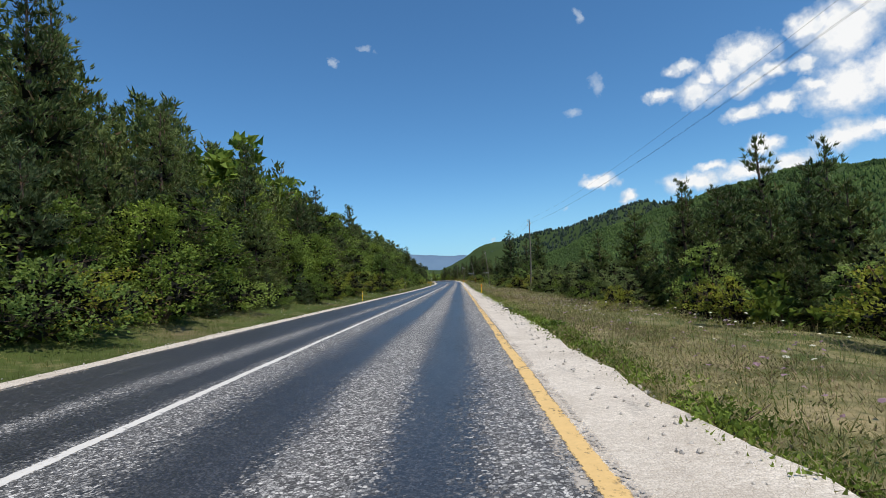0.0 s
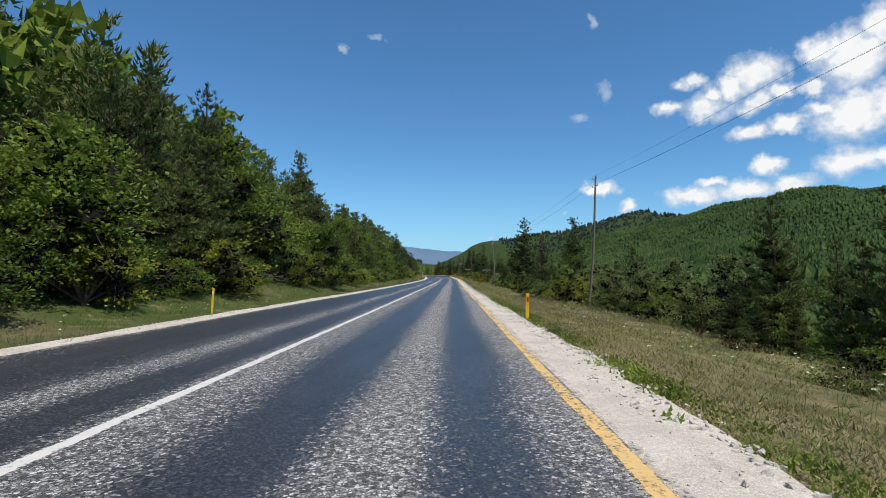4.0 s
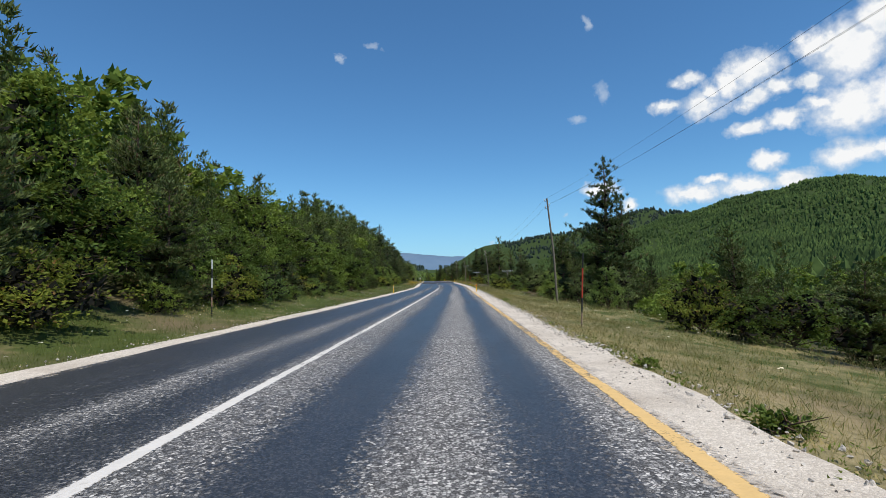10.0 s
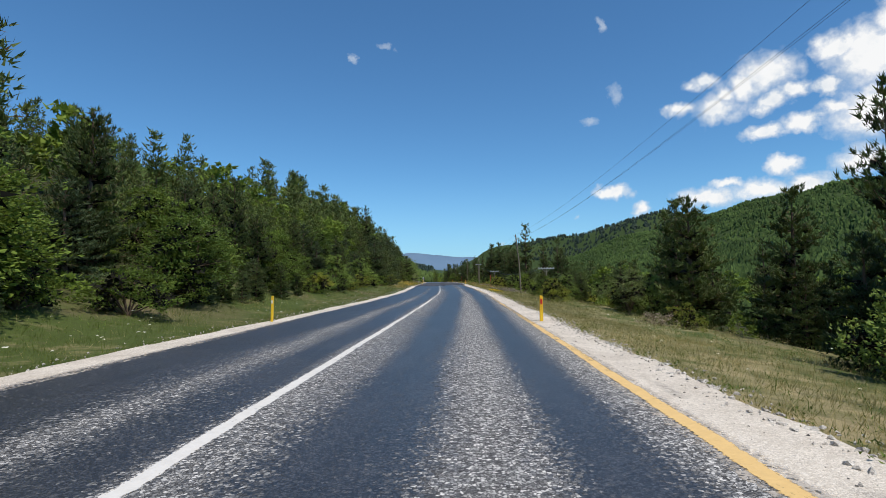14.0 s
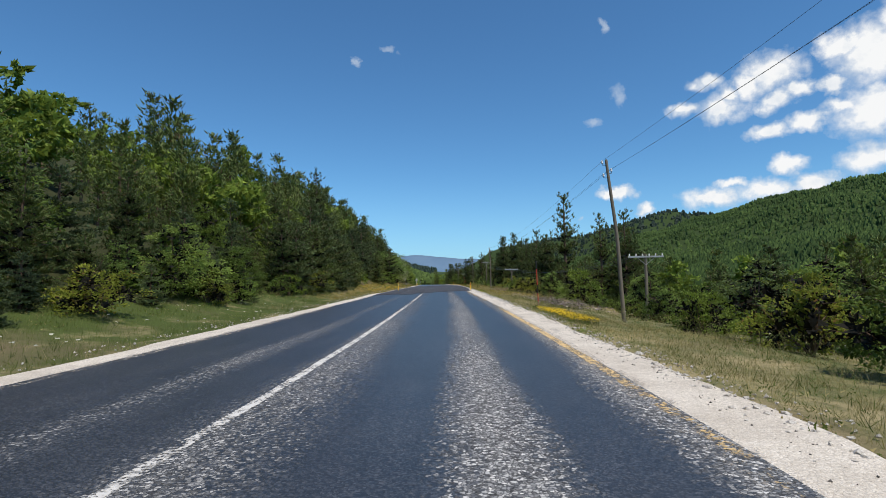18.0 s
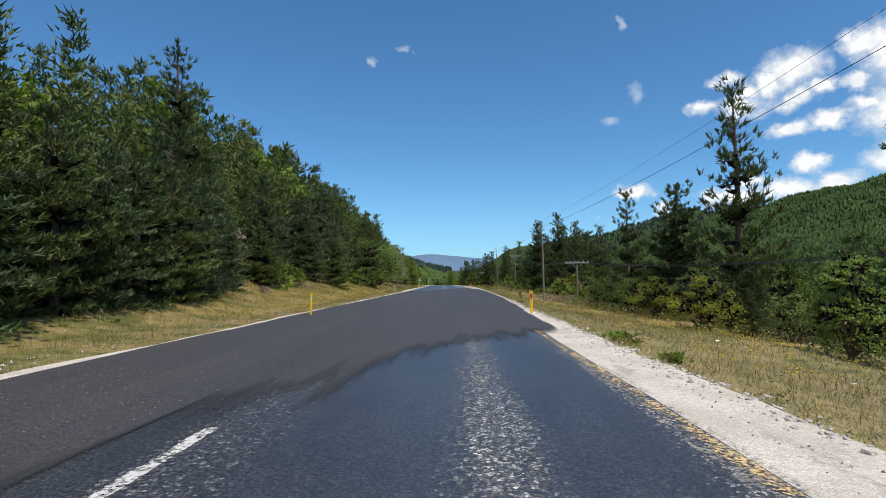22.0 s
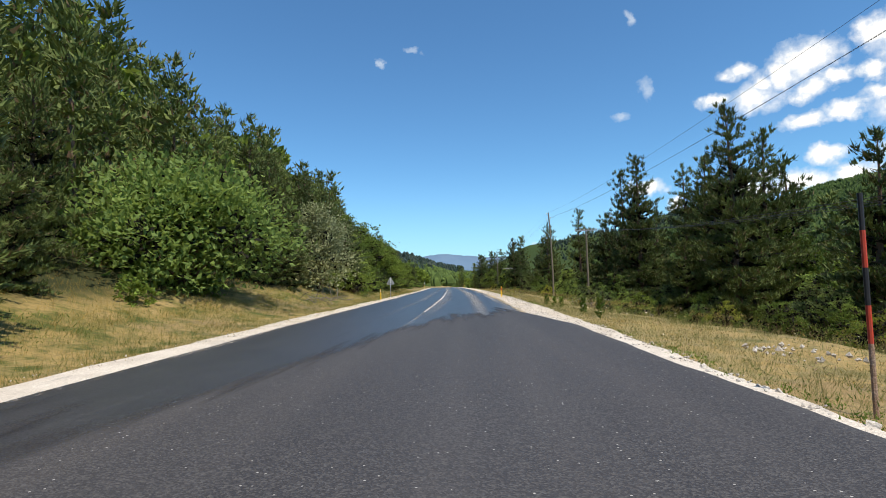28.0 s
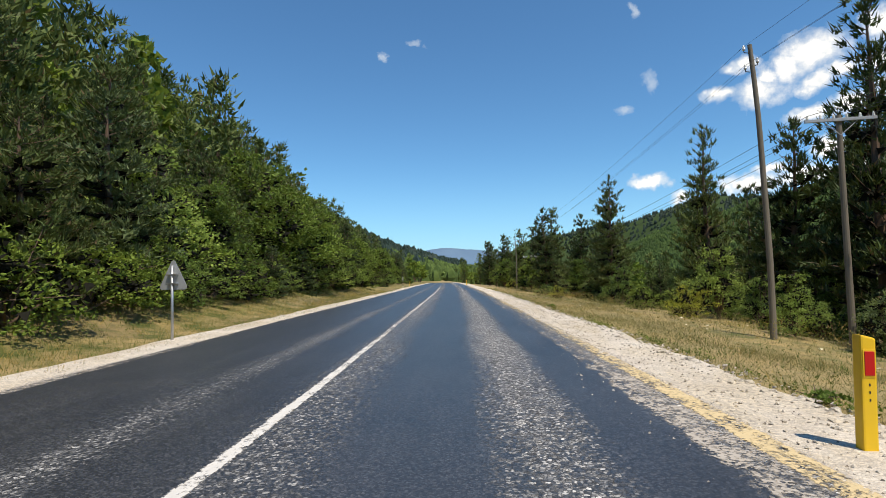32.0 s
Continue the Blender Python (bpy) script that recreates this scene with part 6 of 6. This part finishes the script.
def stones(name, seed, n, e_range, y_range, size, mat, label):
    rng = np.random.default_rng(seed)
    y = rng.uniform(*y_range, n)
    e = e_range[0] + (e_range[1] - e_range[0]) * rng.random(n) + wobble(y * 1.7, 7, 0.15)
    x = road_x(y) + e
    r = size * rng.uniform(0.4, 1.0, n) ** 1.5
    z = np.where(np.abs(e) < 5.0, road_z(y) - 0.014, np.maximum(ground_z(x, y), road_z(y) - 0.1)) + r * 0.25
    base = np.array([(1, 0, 0), (-1, 0, 0), (0, 1, 0), (0, -1, 0), (0, 0, 0.8), (0, 0, -0.8)], float)
    tri = np.array([(0, 2, 4), (2, 1, 4), (1, 3, 4), (3, 0, 4), (2, 0, 5), (1, 2, 5), (3, 1, 5), (0, 3, 5)])
    v = base[None] * rng.uniform(0.6, 1.3, (n, 6, 1)) * r[:, None, None] + rng.normal(size=(n, 6, 3)) * r[:, None, None] * 0.2
    v += np.stack([x, y, z], 1)[:, None]
    f = (tri[None] + (np.arange(n) * 6)[:, None, None]).reshape(-1, 3)
    tagged(new(name, mesh_of(name, v.reshape(-1, 3).tolist(), f.tolist(), mat)), label, "stones", kind="stuff")


def clods(seed, n, y_range, size):
    """Crumbled pale lumps that edge the gravel."""
    rng = np.random.default_rng(seed)
    y = rng.uniform(*y_range, n)
    y = y[np.sin(y * 0.21) + np.sin(y * 0.067 + 1) + rng.normal(size=n) * 0.7 > -0.2]
    n = len(y)
    x = road_x(y) + gravel_right(y) - 0.06 + wobble(y * 1.7, 7, 0.11) * verge_play(y) + rng.normal(size=n) * 0.09
    r = size * rng.uniform(0.3, 1.0, n) ** 1.4
    base = np.array([(1, 0, 0), (0, 1, 0), (-1, 0, 0), (0, -1, 0), (0.55, 0.5, 0.6), (-0.5, 0.55, 0.55), (-0.5, -0.5, 0.6), (0.5, -0.55, 0.5)], float)
    tri = np.array([(0, 1, 4), (1, 5, 4), (1, 2, 5), (2, 6, 5), (2, 3, 6), (3, 7, 6), (3, 0, 7), (0, 4, 7), (4, 5, 6), (4, 6, 7)])
    v = base[None] * rng.uniform(0.7, 1.3, (n, 8, 1)) * r[:, None, None] + rng.normal(size=(n, 8, 3)) * r[:, None, None] * 0.15
    v += np.stack([x, y, road_z(y) - 0.02], 1)[:, None]
    f = (tri[None] + (np.arange(n) * 8)[:, None, None]).reshape(-1, 3)
    tagged(new("gravel_lumps", mesh_of("gravel_lumps", v.reshape(-1, 3).tolist(), f.tolist(), STONE)), "crumbled pale lumps along the edge of the gravel", "stones", kind="stuff")


clods(61, 4200, (22, 203), 0.05)
clods(62, 1700, (203, 320), 0.055)
stones("gravel_stones", 51, 7000, (4.5, 5.3), (0, 320), 0.032, STONE, "loose pale stones along the edge of the gravel")
stones("gravel_stones", 52, 2600, (-4.75, -4.1), (4, 320), 0.03, STONE, "loose pale stones along the narrow shoulder")
stones("chippings", 55, 4200, (3.0, 4.6), (256, 300), 0.022, STONE, "loose chippings spread over the edge of the asphalt")
stones("chippings", 56, 1500, (4.2, 4.9), (60, 200), 0.022, STONE, "loose chippings along the yellow line")
stones("dark_chippings", 57, 2600, (3.6, 4.75), (252, 305), 0.020, DARK_STONE, "loose tarry stones spread over the gravel edge")
stones("dark_chippings", 58, 1500, (4.1, 4.7), (30, 200), 0.016, DARK_STONE, "loose dark stones along the gravel")
stones("rubble", 59, 120, (7.2, 10.2), (270.5, 277.5), 0.035, STONE, "pale limestone rubble in the thin dry grass")
stones("rubble", 60, 90, (5.2, 6.1), (47.0, 51.5), 0.06, STONE, "pale rubble on the crumbling edge of the gravel")
stones("rubble", 53, 45, (6.5, 7.5), (248.8, 250.8), 0.07, STONE, "white limestone rubble in the dry grass")
stones("rubble", 54, 16, (7.6, 8.0), (68.4, 69.1), 0.08, STONE, "pale rubble beside the shrubs")


# ---- dead wood, tall weeds and the bare earth of the bank ----
def brushwood(x, y, spread, count, seed, label):
    rng = np.random.default_rng(seed)
    thing = new("brushwood")
    for i in range(count):
        a = Vector((rng.normal() * spread * 0.5, rng.normal() * spread * 0.5, 0.03 + 0.25 * rng.random()))
        d = Vector((rng.normal(), rng.normal(), 0.35 * rng.normal() + 0.15)).normalized()
        n = rng.uniform(0.6, 1.9)
        pts = [a + d * n * k + Vector((0, 0, 0.08 * math.sin(k * 5 + i))) for k in (0, 0.35, 0.7, 1.0)]
        v, f = swept(pts, [0.024, 0.018, 0.012, 0.005], 5)
        part("branch", mesh_of("branch", v, f, POLE_WOOD), thing)
    thing.matrix_basis = pose(x, y, float(ground_z(x, y)))
    tagged(thing, label, "brushwood")


brushwood(-10.7, 272.2, 1.6, 46, 3, "heap of bleached dead branches on the bank")
brushwood(9.4, 223.8, 1.3, 34, 4, "grey fallen branches among the shrubs")
brushwood(float(road_x(60.5)) - 10.0, 60.5, 2.0, 60, 5, "heap of brown cut branches on the bank")


def earth_cut(y, e, wide, tall, seed):
    """A bare lumpy face of earth on the slope."""
    rng = np.random.default_rng(seed)
    n, k = 16, 9
    v = []
    for j in range(k):
        for i in range(n):
            u, w = i / (n - 1) * 2 - 1, j / (k - 1)
            rim = (1 - u * u) ** 0.5 if abs(u) < 1 else 0
            yy = y + u * wide
            ee = e - w * 1.6 * rim + 0.25 * rng.normal() * rim
            x = float(road_x(yy)) + ee
            base = float(ground_z(x, yy)) - 0.25
            v.append((x, yy, base + (w * tall * rim + 0.3 * noise.noise((u * 3, w * 3, seed))) * (0.4 + 0.6 * rim)))
    me = mesh_of("earth_cut", v, grid_faces(k, n), EARTH, None, True)
    tagged(new("earth_cut", me), "bare reddish earth face on the wooded bank", "earth bank", kind="structure")


earth_cut(226.0, -13.2, 3.6, 2.2, 4)
earth_cut(203.5, -11.5, 2.6, 1.2, 7)
earth_cut(60.8, -10.8, 2.8, 1.3, 9)


def tall_weed(x, y, h, seed):
    rng = np.random.default_rng(seed)
    thing = new("tall_weed")
    v, f = swept([(0, 0, -0.05), (0.02, 0.01, h * 0.5), (0.0, 0.03, h)], [0.014, 0.011, 0.006], 6)
    part("stalk", mesh_of("stalk", v, f, GRASS_GREEN), thing, "green upright stalk")
    n = 46
    k = rng.random(n)
    at = np.stack([0.01 * rng.normal(size=n), 0.01 * rng.normal(size=n), h * (0.08 + 0.9 * k)], 1)
    an = rng.uniform(0, 6.28, n)
    out = np.stack([np.cos(an), np.sin(an), 0.5 + 0.6 * k], 1)
    q = kites(rng, at, out, 0.24 * h + 0.04, 0.09)
    part("leaves", mesh_of("leaves", q.tolist(), np.arange(len(q)).reshape(-1, 4).tolist(), LEAVES), thing, "broad soft green leaves")
    thing.matrix_basis = pose(x, y, float(ground_z(x, y)), 0, 0, 40 * seed)
    tagged(thing, "tall green leafy weed standing in the dry grass", "weed", "tall weeds beside the gravel")


for i, (y, e, h) in enumerate(((271.2, 6.3, 0.55), (269.6, 6.4, 0.5), (268.0, 6.5, 0.52), (265.2, 7.0, 0.5), (274.0, 6.6, 0.4), (262.6, 6.4, 0.6), (259.5, 6.3, 0.7), (228.0, 6.6, 0.5))):
    tall_weed(float(road_x(y)) + e, y, h, i + 1)
